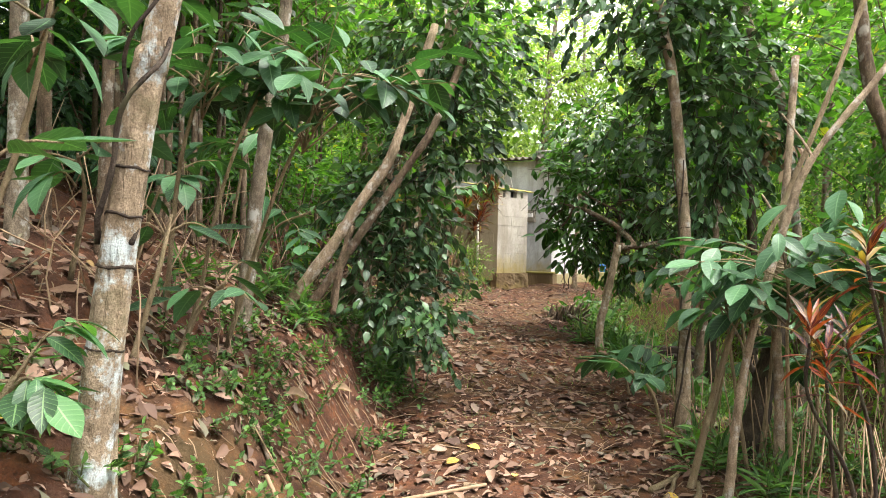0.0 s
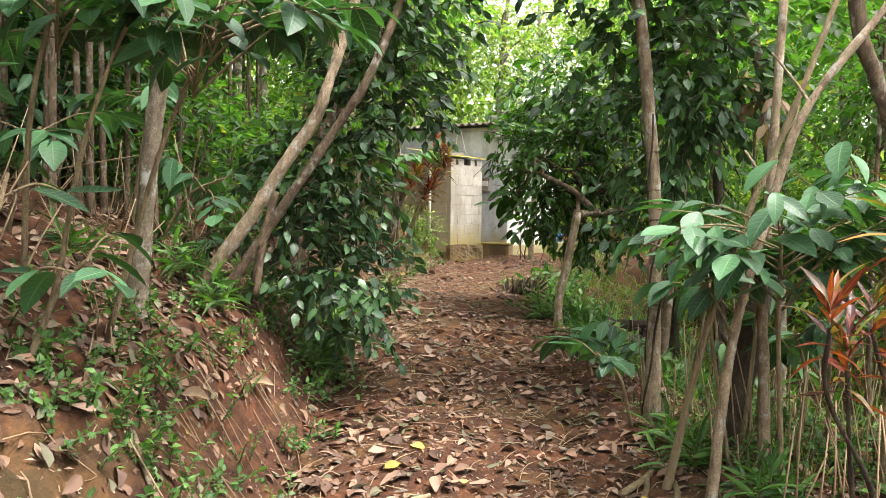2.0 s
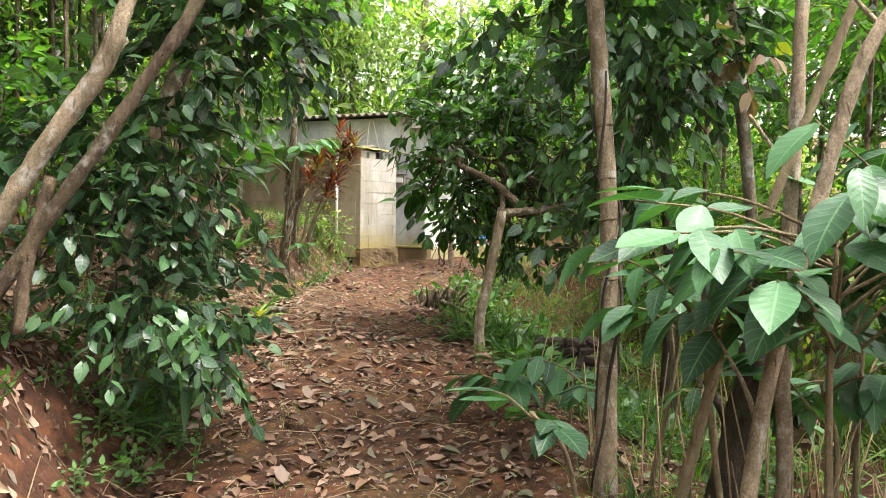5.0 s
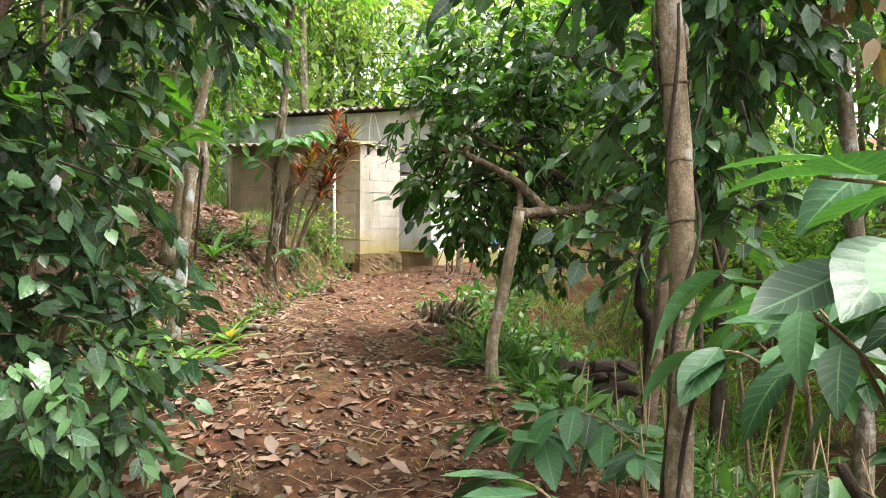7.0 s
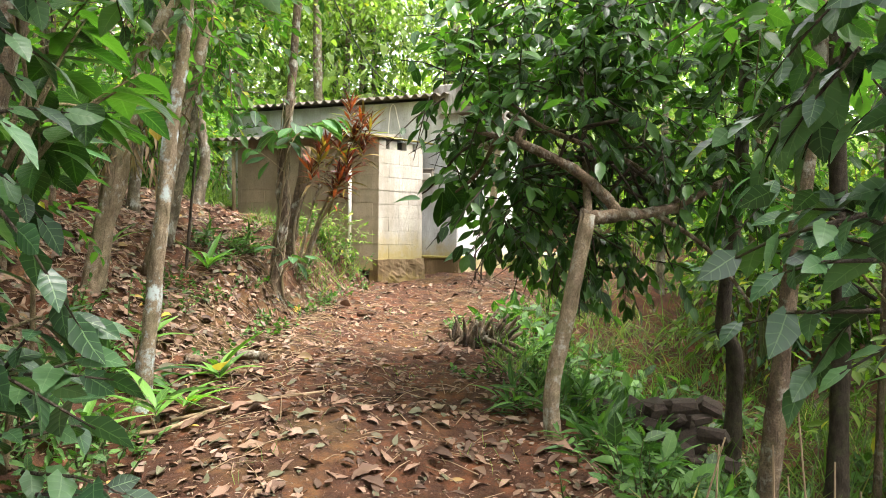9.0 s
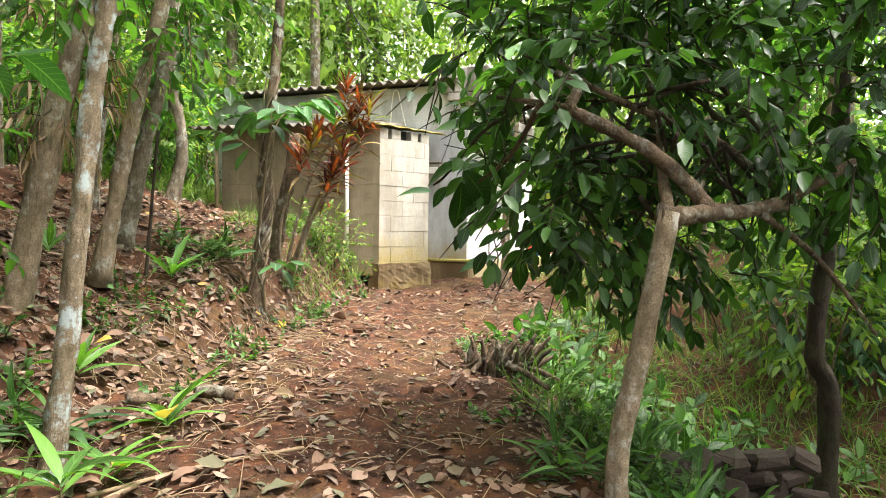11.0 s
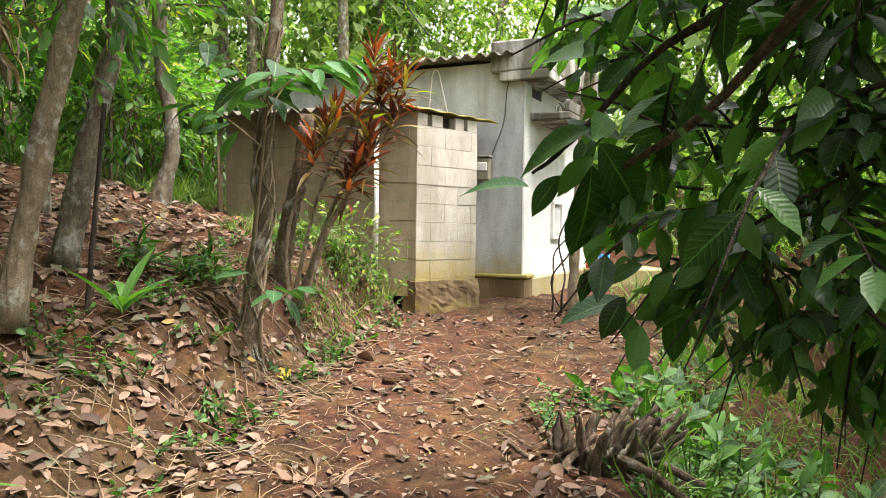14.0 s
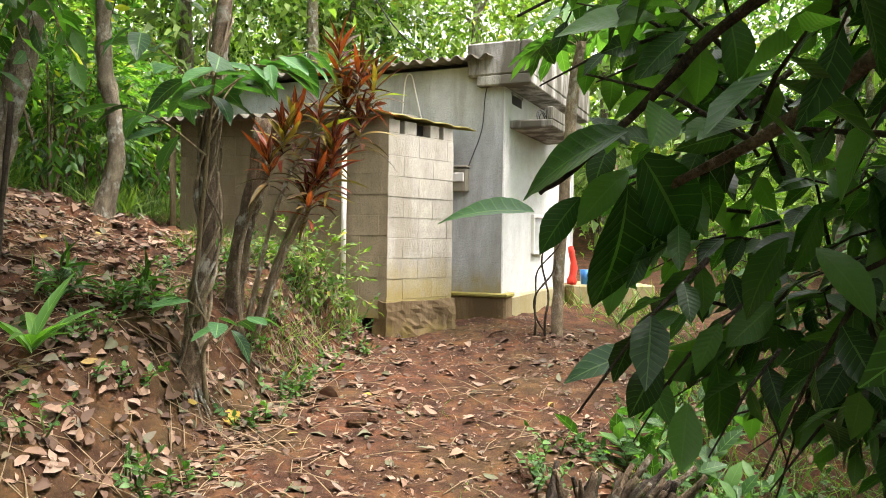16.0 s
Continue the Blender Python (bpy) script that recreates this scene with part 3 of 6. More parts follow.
def make_house():
    H = Vector((2.46, 16.45, 0))
    side, into = Vector((-0.87, 0.50, 0)), Vector((0.50, 0.866, 0))
    left = H + side * 4.6
    wall = plain_wall("wall_house_gable", left, H, 1.02, 3.62, 0.2, RENDER, "weathered blue-grey rendered house wall with damp streaks")
    right = H + into * 3.3
    plain_wall("wall_house_front", H + into * 0.004 - side * 0.004, right, 1.02, 3.62, 0.2, WHITEWASH, "plain bright whitewashed house wall")
    plain_wall("wall_house_rear", left + into * 3.3, left, 0.9, 3.62, 0.2, RENDER, "weathered rendered house wall")
    plain_wall("wall_house_far", right, left + into * 3.3, 0.9, 3.62, 0.2, RENDER, "weathered rendered house wall")
    m, length = along(left, H)
    tagged(part("plinth_gable", box_bm((length + 0.06, 0.25, 0.55), (length / 2 + 0.03, 0.09, 0.77), 0.02, 0.006), FOOTING, None, "", m),
           "dark mossy stone plinth with a green ledge", "plinth", kind="structure")
    ledge = part("ledge_gable", box_bm((length + 0.08, 0.3, 0.045), (length / 2 + 0.04, 0.085, 1.062), 0.012), MOSSY_EDGE, None, "", m)
    tagged(ledge, "moss-covered ledge along the plinth", "ledge", kind="structure")
    m2, length2 = along(H, right)
    tagged(part("plinth_front", box_bm((length2, 0.25, 0.55), (length2 / 2, 0.09, 0.765), 0.02, 0.004), RENDER, None, "", m2),
           "grey stained cement plinth", "plinth", kind="structure")
    # flat slab with stained parapet over the front
    slab = part("slab_front", box_bm((2.9, 0.62, 0.11), (1.33, -0.02, 3.42), 0.012), PARAPET, None, "", m2)
    tagged(slab, "stained concrete roof slab", "slab", kind="structure")
    tagged(part("parapet_front", box_bm((2.9, 0.12, 0.36), (1.33, -0.27, 3.655), 0.015, 0.004), PARAPET, None, "", m2),
           "white parapet blackened by rain streaks", "parapet", kind="structure")
    tagged(part("parapet_end", box_bm((0.13, 0.6, 0.36), (-0.055, 0.095, 3.657), 0.015, 0.004), PARAPET, None, "", m2),
           "blackened mossy parapet end block", "parapet", kind="structure")
    shade = part("sunshade", box_bm((1.5, 0.5, 0.09), (0.95, -0.24, 2.98), 0.015), PARAPET, None, "", m2)
    tagged(shade, "stained concrete sunshade over the window", "sunshade", kind="structure")
    tagged(part("shade_kerb", box_bm((1.5, 0.06, 0.14), (0.95, -0.46, 3.09), 0.012, 0.003), PARAPET, None, "", m2), "stained concrete sunshade kerb", "kerb", kind="structure")
    vent = thing("wall_vent", "small dark slot vent high in the whitewashed wall", "vent", (0, 0, 0))
    # dark slab on the wall, coloured as the shade in the slot
    part("opening", box_bm((0.34, 0.01, 0.1), (0.42, -0.006, 3.27), 0.002), INSIDE_SHADE, vent, "", m2)
    part("frame", box_bm((0.4, 0.02, 0.025), (0.42, -0.01, 3.335), 0.004), PARAPET, vent, "", m2)
    win = thing("window_1", "small barred window with pale frame", "window", (0, 0, 0), kind="structure")
    part("pane", box_bm((0.4, 0.02, 0.42), (1.3, -0.008, 1.75), 0.002), RENDER, win, "", m2)
    for k in range(2):
        part("window_frame", box_bm((0.04, 0.05, 0.5), (1.1 + 0.4 * k, -0.02, 1.75), 0.006), PIPE, win, "", m2)
        part("window_frame", box_bm((0.355, 0.05, 0.04), (1.3, -0.02, 1.52 + 0.46 * k), 0.006), PIPE, win, "", m2)
    # roof of corrugated sheets
    roof = thing("house_roof", "weathered grey corrugated cement roof sheets", "roof", (0, 0, 0), kind="structure")
    e0, e1 = H - into * 0.25 + side * 0.1, left - into * 0.25
    V, F, U = corrugated((e1.x, e1.y, 3.66), (e0.x, e0.y, 3.66), tuple(into * 3.8 + Vector((0, 0, 0.5))), 0.008, 0.17, 0.028)
    put("sheet", mesh_of("sheet", V, F), ROOFING, roof)
    # meter box, cables
    meter = thing("meter_box", "small aged electric meter box on the rendered wall", "meter box", (0, 0, 0))
    part("body", box_bm((0.2, 0.1, 0.26), (length - 0.5, -0.052, 2.34), 0.012), BOX, meter, "", m)
    part("cover", box_bm((0.15, 0.03, 0.1), (length - 0.5, -0.115, 2.37), 0.008), PIPE, meter, "", m)
    part("cover", box_bm((0.22, 0.13, 0.02), (length - 0.5, -0.06, 2.49), 0.004), BOX, meter, "", m)

    def wall_point(x, y, z):
        return tuple(m @ Vector((x, y, z)))
    for name, pts, r in (("meter", [(length - .42, -.07, 2.3), (length - .4, -.03, 2.5), (length - .25, -.03, 2.9), (length - .2, -.03, 3.35), (length - .02, -.06, 3.5)], .006),
                         ("loop", [(length - 1.25, -.03, 3.0), (length - 1.2, -.05, 3.5), (length - 1.12, -.05, 3.56), (length - 1.05, -.05, 3.3), (length - .95, -.04, 2.95), (length - .8, -.04, 2.9)], .008)):
        V, F, U = tube([wall_point(*p) for p in pts], r, r, 5, 6)
        tagged(put("cable", mesh_of("cable", V, F), WIRE if name == "meter" else PIPE), "thin cable hanging on the house wall", "cable")
    V, F, U = tube([(1.75, 16.9, 3.7), (1.2, 15.6, 3.72), (.8, 14.4, 3.95), (.45, 13.3, 4.35)], .007, .007, 5, 6)
    tagged(put("cable", mesh_of("cable", V, F), WIRE), "thin overhead cable between the house and a tree", "cable")
    pts = []
    for k in range(40):
        a = k * 0.62
        pts.append(tuple(m2 @ Vector((0.55 + 0.16 * math.cos(a), -0.3 + 0.05 * math.sin(a * 0.7), 3.07 + 0.11 * math.sin(a)))))
    V, F, U = tube(pts, 0.006, 0.006, 5, 3)
    tagged(put("cable_coil", mesh_of("cable_coil", V, F), WIRE), "tangled black cable coil on the sunshade", "cable")
    pipe = thing("vent_pipe", "white plastic vent pipe with cap against the shed wall", "pipe", (0, 0, 0))
    V, F, U = tube([(0.74, 15.62, 1.0), (0.74, 15.62, 2.72)], 0.026, 0.026, 12, 1)
    put("pipe", mesh_of("pipe", V, F), PIPE, pipe)
    V, F, U = tube([(0.74, 15.62, 2.68), (0.74, 15.62, 2.78)], 0.036, 0.036, 12, 1)
    put("cap", mesh_of("cap", V, F), PIPE, pipe)
    V, F, U = tube([(-1.04, 16.4, 1.3), (-1.05, 16.4, 2.84)], 0.03, 0.03, 10, 1)
    tagged(put("roof_post", mesh_of("roof_post", V, F), STEM_PALE), "pale post under the roof corner of the shed", "post")
    # things by the house door
    step = part("door_step", box_bm((1.2, 1.0, 0.32), (4.45, 18.9, 0.90), 0.02), RENDER)
    tagged(step, "stained cement doorstep by the house", "step", kind="structure")
    for mat, x, z, w, name, label in ((RED_CLOTH, 3.86, 1.3, .3, "hanging_cloth", "red cloth hung beside the doorstep"), (BLUE_CLOTH, 4.1, 1.18, .16, "bucket", "blue plastic bucket on the doorstep")):
        if name == "bucket":
            V, F, U = tube([(x, 18.6, 1.06), (x, 18.6, 1.27)], 0.07, 0.09, 14, 1)
        else:
            V, F, U = tube([(x, 18.5, 1.06), (x + .03, 18.5, 1.3), (x - .02, 18.5, 1.6)], 0.065, 0.035, 9, 4, 0.4)
        tagged(put(name, mesh_of(name, V, F), mat), label, name.split("_")[-1])


make_shed()
make_house()


# ---- trees that stand beside the path ----
def tree(name, pts, r0, r1, mat, label, category="tree", sides=12, rough=0.22, flare=0.5, sink=0.12):
    """A tree with its trunk through pts; the first point is its foot."""
    foot = Vector(pts[0])
    t = thing(name, label, category, foot)
    rel = [tuple(Vector(p) - foot) for p in pts]
    rel[0] = (rel[0][0], rel[0][1], -sink)
    V, F, U = tube(rel, r0, r1, sides, 7, rough, flare)
    put("trunk", mesh_of("trunk", V, F), mat, t)
    return t


def limb(t, pts, r0, r1, mat, name="limb", sides=7):
    foot = t.location
    V, F, U = tube([tuple(Vector(p) - foot) for p in pts], r0, r1, sides, 7, 0.28)
    return put(name, mesh_of(name, V, F), mat, t)


def crown(t, blobs, n, size, shape, mat, count=7, length=0.35, wood=BARK_BROWN, droop=0.35, name="crown", label="", lean=0.45, clear=None):
    """Leafy twigs in ellipsoids (centre, radii) given in world places; clear(x, y, z) says which leaves stay."""
    P, D, N, S, T = [], [], [], [], []
    vol = np.array([np.prod(b[1]) ** 0.67 for b in blobs])
    for (c, r), share in zip(blobs, vol / vol.sum()):
        c = np.array(c) - np.array(t.location)
        B, A = within(max(3, int(n * share)), c, r)
        A = unit(A + rng.normal(0, 0.45, A.shape) + np.array([0, 0, 0.1]))
        p, d, nn, s, tw = sprays(B, A, length * rng.uniform(0.6, 1.3, len(B)), count, size, droop, 0.8, lean)
        if clear:
            o = np.array(t.location)
            k = clear(*(p + o + unit(d) * s[:, None] * 0.8).T)
            b = clear(*(B + o + A * length * 0.6).T)
            p, d, nn, s, tw = p[k], d[k], nn[k], s[k], [w for w, y in zip(tw, b) if y]
        P.append(p), D.append(d), N.append(nn), S.append(s)
        T += tw
    V, F, U = leaf_set(np.vstack(P), np.vstack(D), np.vstack(N), np.concatenate(S), shape)
    c = tagged(put(name, mesh_of(name, V, F, U), mat, t, label), kind="stuff")
    V, F, U = joined(T[::6] if shape is FAR_LEAF or shape is SHRUB_LEAF else T)
    tagged(put("twig", mesh_of("twig", V, F), wood, t), kind="stuff")
    return c


def climber(t, pts, r, turns, mat, count=3):
    """Thin woody vines wound round a trunk that goes through pts."""
    P = curve_points(pts, 10)
    foot = np.array(t.location)
    for k in range(count):
        u = np.linspace(0, 1, len(P))
        a = u * turns * 2 * math.pi + k * 2.1 + 0.6 * np.sin(u * 9 + k)
        rr = r * (1.05 + 0.25 * np.sin(u * 14 + k * 2))
        Q = P + np.stack([np.cos(a) * rr, np.sin(a) * rr, 0 * a], -1) - foot
        V, F, U = tube(Q[::2], 0.009 + 0.0022 * k, 0.006, 6, 3, 0.3)
        put("vine", mesh_of("vine", V, F), mat, t)


BIG_MESHES = {}


def big_leaf_meshes(mat):
    if mat.name not in BIG_MESHES:
        out = []
        for V, F, U in NEAR_LEAF:
            me = mesh_of("leaf", V, F, U)
            me.materials.append(mat)
            out.append(me)
        BIG_MESHES[mat.name] = out
    return BIG_MESHES[mat.name]


def leaf_pose(p, d, n, s):
    Y = Vector(d).normalized()
    X = Y.cross(Vector(n)).normalized()
    Z = X.cross(Y)
    m = Matrix((X, Y, Z)).transposed().to_4x4()
    m.translation = p
    return m @ Matrix.Diagonal((s, s, s, 1))


def big_leaf_plant(name, foot, centre, radii, n, size, mat, label, wood=STEM_PALE, outward=0.85, droop=0.38, category="shrub"):
    """A shrub whose large leaves are parts, each on its own."""
    t = thing(name, label, category, foot)
    f, c = Vector(foot), Vector(centre)
    mid = f.lerp(c, 0.55) + Vector((random.uniform(-.06, .06), random.uniform(-.06, .06), 0.05))
    V, F, U = tube([(0, 0, -0.06), tuple(mid - f), tuple(c - f)], 0.016, 0.008, 7, 6, 0.1)
    put("stem", mesh_of("stem", V, F), wood, t)
    arms = max(3, n // 7)
    meshes = big_leaf_meshes(mat)
    made = 0
    for k in range(arms):
        a = 2 * math.pi * (k + random.random() * 0.7) / arms
        e = c + Vector((math.cos(a) * radii[0], math.sin(a) * radii[1], random.uniform(-1, 1) * radii[2]))
        root = f.lerp(c, random.uniform(0.7, 1.0))
        V, F, U = tube([tuple(root - f), tuple(root.lerp(e, 0.5) + Vector((0, 0, 0.05)) - f), tuple(e - f)], 0.007, 0.003, 5, 5)
        arm = put("branch", mesh_of("branch", V, F), wood, t)
        m = n // arms + (1 if k < n % arms else 0)
        for j in range(m):
            u = (j + 0.7) / m
            p = root.lerp(e, 0.25 + 0.75 * u) + Vector((0, 0, 0.05 * math.sin(math.pi * u)))
            b = a + (0.0 if j == m - 1 else (1 if j % 2 else -1) * random.uniform(0.5, 1.1))
            d = Vector((math.cos(b) * outward, math.sin(b) * outward, random.uniform(-droop * 1.8, droop * 0.25)))
            nrm = Vector((math.cos(b) * .35 + random.gauss(0, .3), math.sin(b) * .35 + random.gauss(0, .3), 1))
            put("leaf", random.choice(meshes), None, arm, "", leaf_pose(p - f, d, nrm, size * random.uniform(0.65, 1.12)))
    return t


def ext(pts, dx, dy, dz):
    p = pts[-1]
    return pts + [(p[0] + dx, p[1] + dy, p[2] + dz)]


def ring_scars(t, pts, r0, r1, shares, mat=BARK_DARK):
    """Rough raised rings round a trunk that goes through pts, at shares of its length."""
    P = curve_points(pts, 10)
    for u in shares:
        k = int(u * (len(P) - 2))
        c, way = Vector(P[k]) - t.location, (Vector(P[k + 1]) - Vector(P[k])).normalized()
        a = way.orthogonal().normalized()
        b = way.cross(a)
        r = (r0 + (r1 - r0) * u) * 1.0
        ring = [tuple(c + (a * math.cos(q * .66) + b * math.sin(q * .66)) * r + way * random.uniform(-.006, .006)) for q in range(11)]
        V, F, U = tube(ring, .006, .005, 5, 2, .7)
        put("ring_scar", mesh_of("ring_scar", V, F), mat, t)


# lichen-patched tree on the bank
T = ext([(-1.2, 2.5, .69), (-1.15, 2.5, 1.19), (-1.08, 2.5, 1.76), (-1.02, 2.5, 2.15), (-.97, 2.5, 2.36)], .5, .1, 3.0)
t = tree("lichen_tree", T, .064, .05, BARK_LICHEN, "pale trunk with white lichen patches and ring scars on the bank", sides=14, rough=.06)
ring_scars(t, T, .064, .05, (.1, .19, .3, .36, .42))
climber(t, [(-1.12, 2.46, 1.5), (-1.05, 2.46, 1.9), (-.98, 2.46, 2.3), (-.85, 2.48, 3.0)], .06, 1.2, BARK_DARK, 2)
crown(t, [((-.4, 2.6, 5.0), (1.3, 1.3, .6))], 30, .16, MID_LEAF, LEAF_FOREST)

t = tree("sapling", [(-1.46, 3.9, .87), (-1.31, 3.9, 1.21), (-1.22, 3.9, 1.7), (-1.1, 3.9, 2.1), (-1.0, 3.9, 2.33)], .014, .008, STEM_PALE, "thin pale leaning sapling on the littered bank", sides=7, rough=.1, flare=0)
T = ext([(-1.39, 5, .93), (-1.34, 5, 1.33), (-1.27, 5, 2.04), (-1.21, 5, 2.47), (-1.14, 5, 2.97)], .1, .2, 2.0)
t = tree("slender_tree", T, .055, .04, BARK_GREY, "slender grey-brown trunk standing on the bank")
crown(t, [((-1.0, 5.1, 4.4), (1.4, 1.4, 1.0))], 60, .17, MID_LEAF, LEAF_FOREST)

# leaning tree wrapped in a leafy vine
T1 = ext([(-1.32, 5.9, .92), (-1.24, 5.9, 1.04), (-.93, 5.9, 1.48), (-.68, 5.9, 1.88), (-.47, 5.9, 2.2), (-.36, 5.9, 2.5)], .25, .2, .9)
t = tree("leaning_tree", T1, .052, .036, BARK_TAN, "pair of leaning trunks wrapped in a dark small-leaved vine")
limb(t, ext([(-1.2, 6.1, .9), (-.96, 6.1, 1.22), (-.7, 6.1, 1.62), (-.34, 6.1, 2.17), (-.1, 6.1, 2.55)], .3, .2, .8), .042, .03, BARK_BROWN, "trunk")
limb(t, [(-.92, 6.1, .95), (-.87, 6.1, 1.3), (-.78, 6.15, 1.7)], .035, .03, BARK_BROWN, "trunk")
crown(t, [((-.35, 6.25, 2.0), (.42, .5, .6)), ((-.5, 6.3, 1.25), (.4, .4, .42)), ((.0, 6.4, 2.6), (.5, .5, .55)), ((-.75, 6.2, 1.75), (.3, .3, .4)), ((-.25, 6.6, .95), (.28, .35, .4)), ((-.1, 6.5, 3.4), (.7, .7, .6))],
      760, .095, HEART_LEAF, LEAF_VINE, 7, .26, BARK_DARK, .6, clear=lambda x, y, z: (y > 6.12) | ((x > .3) & (y > 5.9)) | (z < 1.05))

# fallen-vine drape of dead leaves and the tree beyond
T = [(-.95, 8, 1.0), (-.61, 8, 2.39), (-.14, 8, 3.58), (.16, 8, 4.28), (.4, 8.2, 5.4)]
t = tree("leaning_tree", T, .075, .06, BARK_BROWN, "leaning brown trunk hung with dead vines above the bank")
crown(t, [((-.35, 8.0, 3.2), (.35, .3, .5))], 60, .14, LONG_LEAF, LEAF_DEAD, 7, .25, BARK_DARK, 1.2, "dead_vine", "hanging bunch of dry brown leaves")
crown(t, [((.2, 8.3, 5.2), (1.8, 1.6, .8)), ((-.5, 8.2, 3.9), (.9, .8, .6))], 190, .14, MID_LEAF, LEAF_FOREST)

# vine-clad trunk beside the path
T = ext([(2.03, 6.05, .08), (2.03, 6.05, .82), (2.02, 6.05, 1.6), (1.96, 6.05, 2.3), (1.86, 6, 3.02), (1.73, 6, 3.62)], -.2, .3, 1.8)
t = tree("vine_tree", T, .048, .042, BARK_TAN, "ringed brown trunk with heart-leaved pepper vine beside the path", sides=12, rough=.1)
crown(t, [((2.15, 6.1, 2.2), (.5, .5, .5)), ((2.0, 6.1, 3.0), (.62, .6, .7)), ((2.5, 6.4, 2.7), (.5, .6, .6)), ((1.7, 6.2, 3.9), (.7, .7, .6)), ((2.1, 6.1, 1.55), (.3, .3, .3))],
      560, .105, HEART_LEAF, LEAF_VINE, 7, .3, BARK_DARK, .7, clear=lambda x, y, z: (y > 6.02 + .3 * np.maximum(2.1 - x, 0)) | (z > 2.9))
climber(t, T[:4], .055, 1.5, BARK_DARK, 2)
ring_scars(t, T, .048, .042, (.08, .16, .2, .27, .33, .38, .45), BARK_BROWN)

for nm, pts, r0, r1, mat, lab in (
        ("slim_tree", ext([(1.61, 4.7, -.01), (1.8, 4.7, .72), (2.0, 4.7, 1.38), (2.24, 4.7, 1.97), (2.48, 4.7, 2.58)], .5, .2, 1.2), .021, .015, STEM_PALE, "slim pale leaning stem at the path edge"),
        ("slim_tree", ext([(1.75, 4.4, .08), (1.85, 4.4, .87), (2.07, 4.4, 1.7), (2.23, 4.4, 2.12), (2.66, 4.4, 2.68)], .6, .2, .8), .026, .02, BARK_TAN, "slim grey leaning stem at the path edge"),
        ("slim_tree", [(2.3, 4.9, .05), (2.29, 4.9, .58), (2.26, 4.9, 1.11), (2.29, 4.9, 1.65), (2.4, 5.0, 2.9)], .034, .025, BARK_TAN, "slim mottled grey trunk among the shrubs"),
        ("broad_tree", [(2.3, 5.4, .02), (2.39, 5.4, .45), (2.48, 5.4, .85), (2.58, 5.45, 1.35)], .1, .07, BARK_DARK, "thick dark trunk behind the slim stems")):
    t = tree(nm, pts, r0, r1, mat, lab, sides=9)
    for k in (1, 3):
        p, a = Vector(pts[k]), random.uniform(0, 6.28)
        limb(t, [tuple(p), tuple(p + Vector((.1 * math.cos(a), .1 * math.sin(a), .12))), tuple(p + Vector((.22 * math.cos(a + .3), .22 * math.sin(a + .3), .3)))], r1 * .5, r1 * .25, mat, "branch", 6)
T = ext([(3.46, 6.9, -.2), (3.46, 6.9, .75), (3.29, 6.9, 2.35), (3.17, 6.9, 3.05), (2.94, 6.9, 3.53), (2.8, 6.9, 3.96)], -.2, .2, 1.4)
t = tree("forest_tree", T, .05, .035, BARK_GREY, "crooked grey trunk on the lower slope")
crown(t, [((2.9, 6.25, 2.45), (.1, .1, .12)), ((2.75, 6.3, 2.5), (.08, .08, .1))], 9, .13, MID_LEAF, LEAF_DEAD, 5, .12, BARK_DARK, 1.0, 'dead_leaves', 'hanging bunch of dry brown leaves')
crown(t, [((3.1, 7.0, 3.4), (.9, .8, .7)), ((2.8, 7.2, 5.0), (1.0, 1.0, .5))], 170, .13, HEART_LEAF, LEAF_FOREST)
T = [(4.1, 5.9, -.1), (3.85, 5.75, 1.2), (3.66, 5.7, 1.79), (3.57, 5.7, 2.21), (3.45, 5.7, 2.55), (3.3, 5.7, 3.0), (3.2, 5.8, 4.5)]
t = tree("forest_tree", T, .058, .05, BARK_BROWN, "broad dark leaning trunk on the lower slope")
crown(t, [((3.4, 5.9, 4.4), (1.2, 1.2, .6))], 80, .15, MID_LEAF, LEAF_FOREST)
for pts, r in (([(2.95, 8.4, -.1), (3.06, 8.4, 1.09), (3.19, 8.4, 2.17), (3.2, 8.4, 2.76), (3.1, 8.5, 4.2)], .05),
               ([(3.95, 9.2, -.4), (3.96, 9.2, .84), (3.88, 9.2, 2.31), (3.8, 9.3, 4.4)], .065),
               ([(3.81, 10.3, -.5), (3.84, 10.3, .49), (3.73, 10.3, .85), (3.85, 10.3, 2.03), (3.9, 10.3, 4.0)], .07)):
    t = tree("forest_tree", pts, r, r * .7, BARK_BROWN if r < .06 else BARK_DARK, "moss-stained brown trunk on the slope below the path")
    x, y, z = pts[-1]
    crown(t, [((x + .4, y, z + .4), (.7, .7, .4)), ((x - .1, y, z - 1.3), (.5, .5, .4))], 60, .14, HEART_LEAF, LEAF_FOREST)

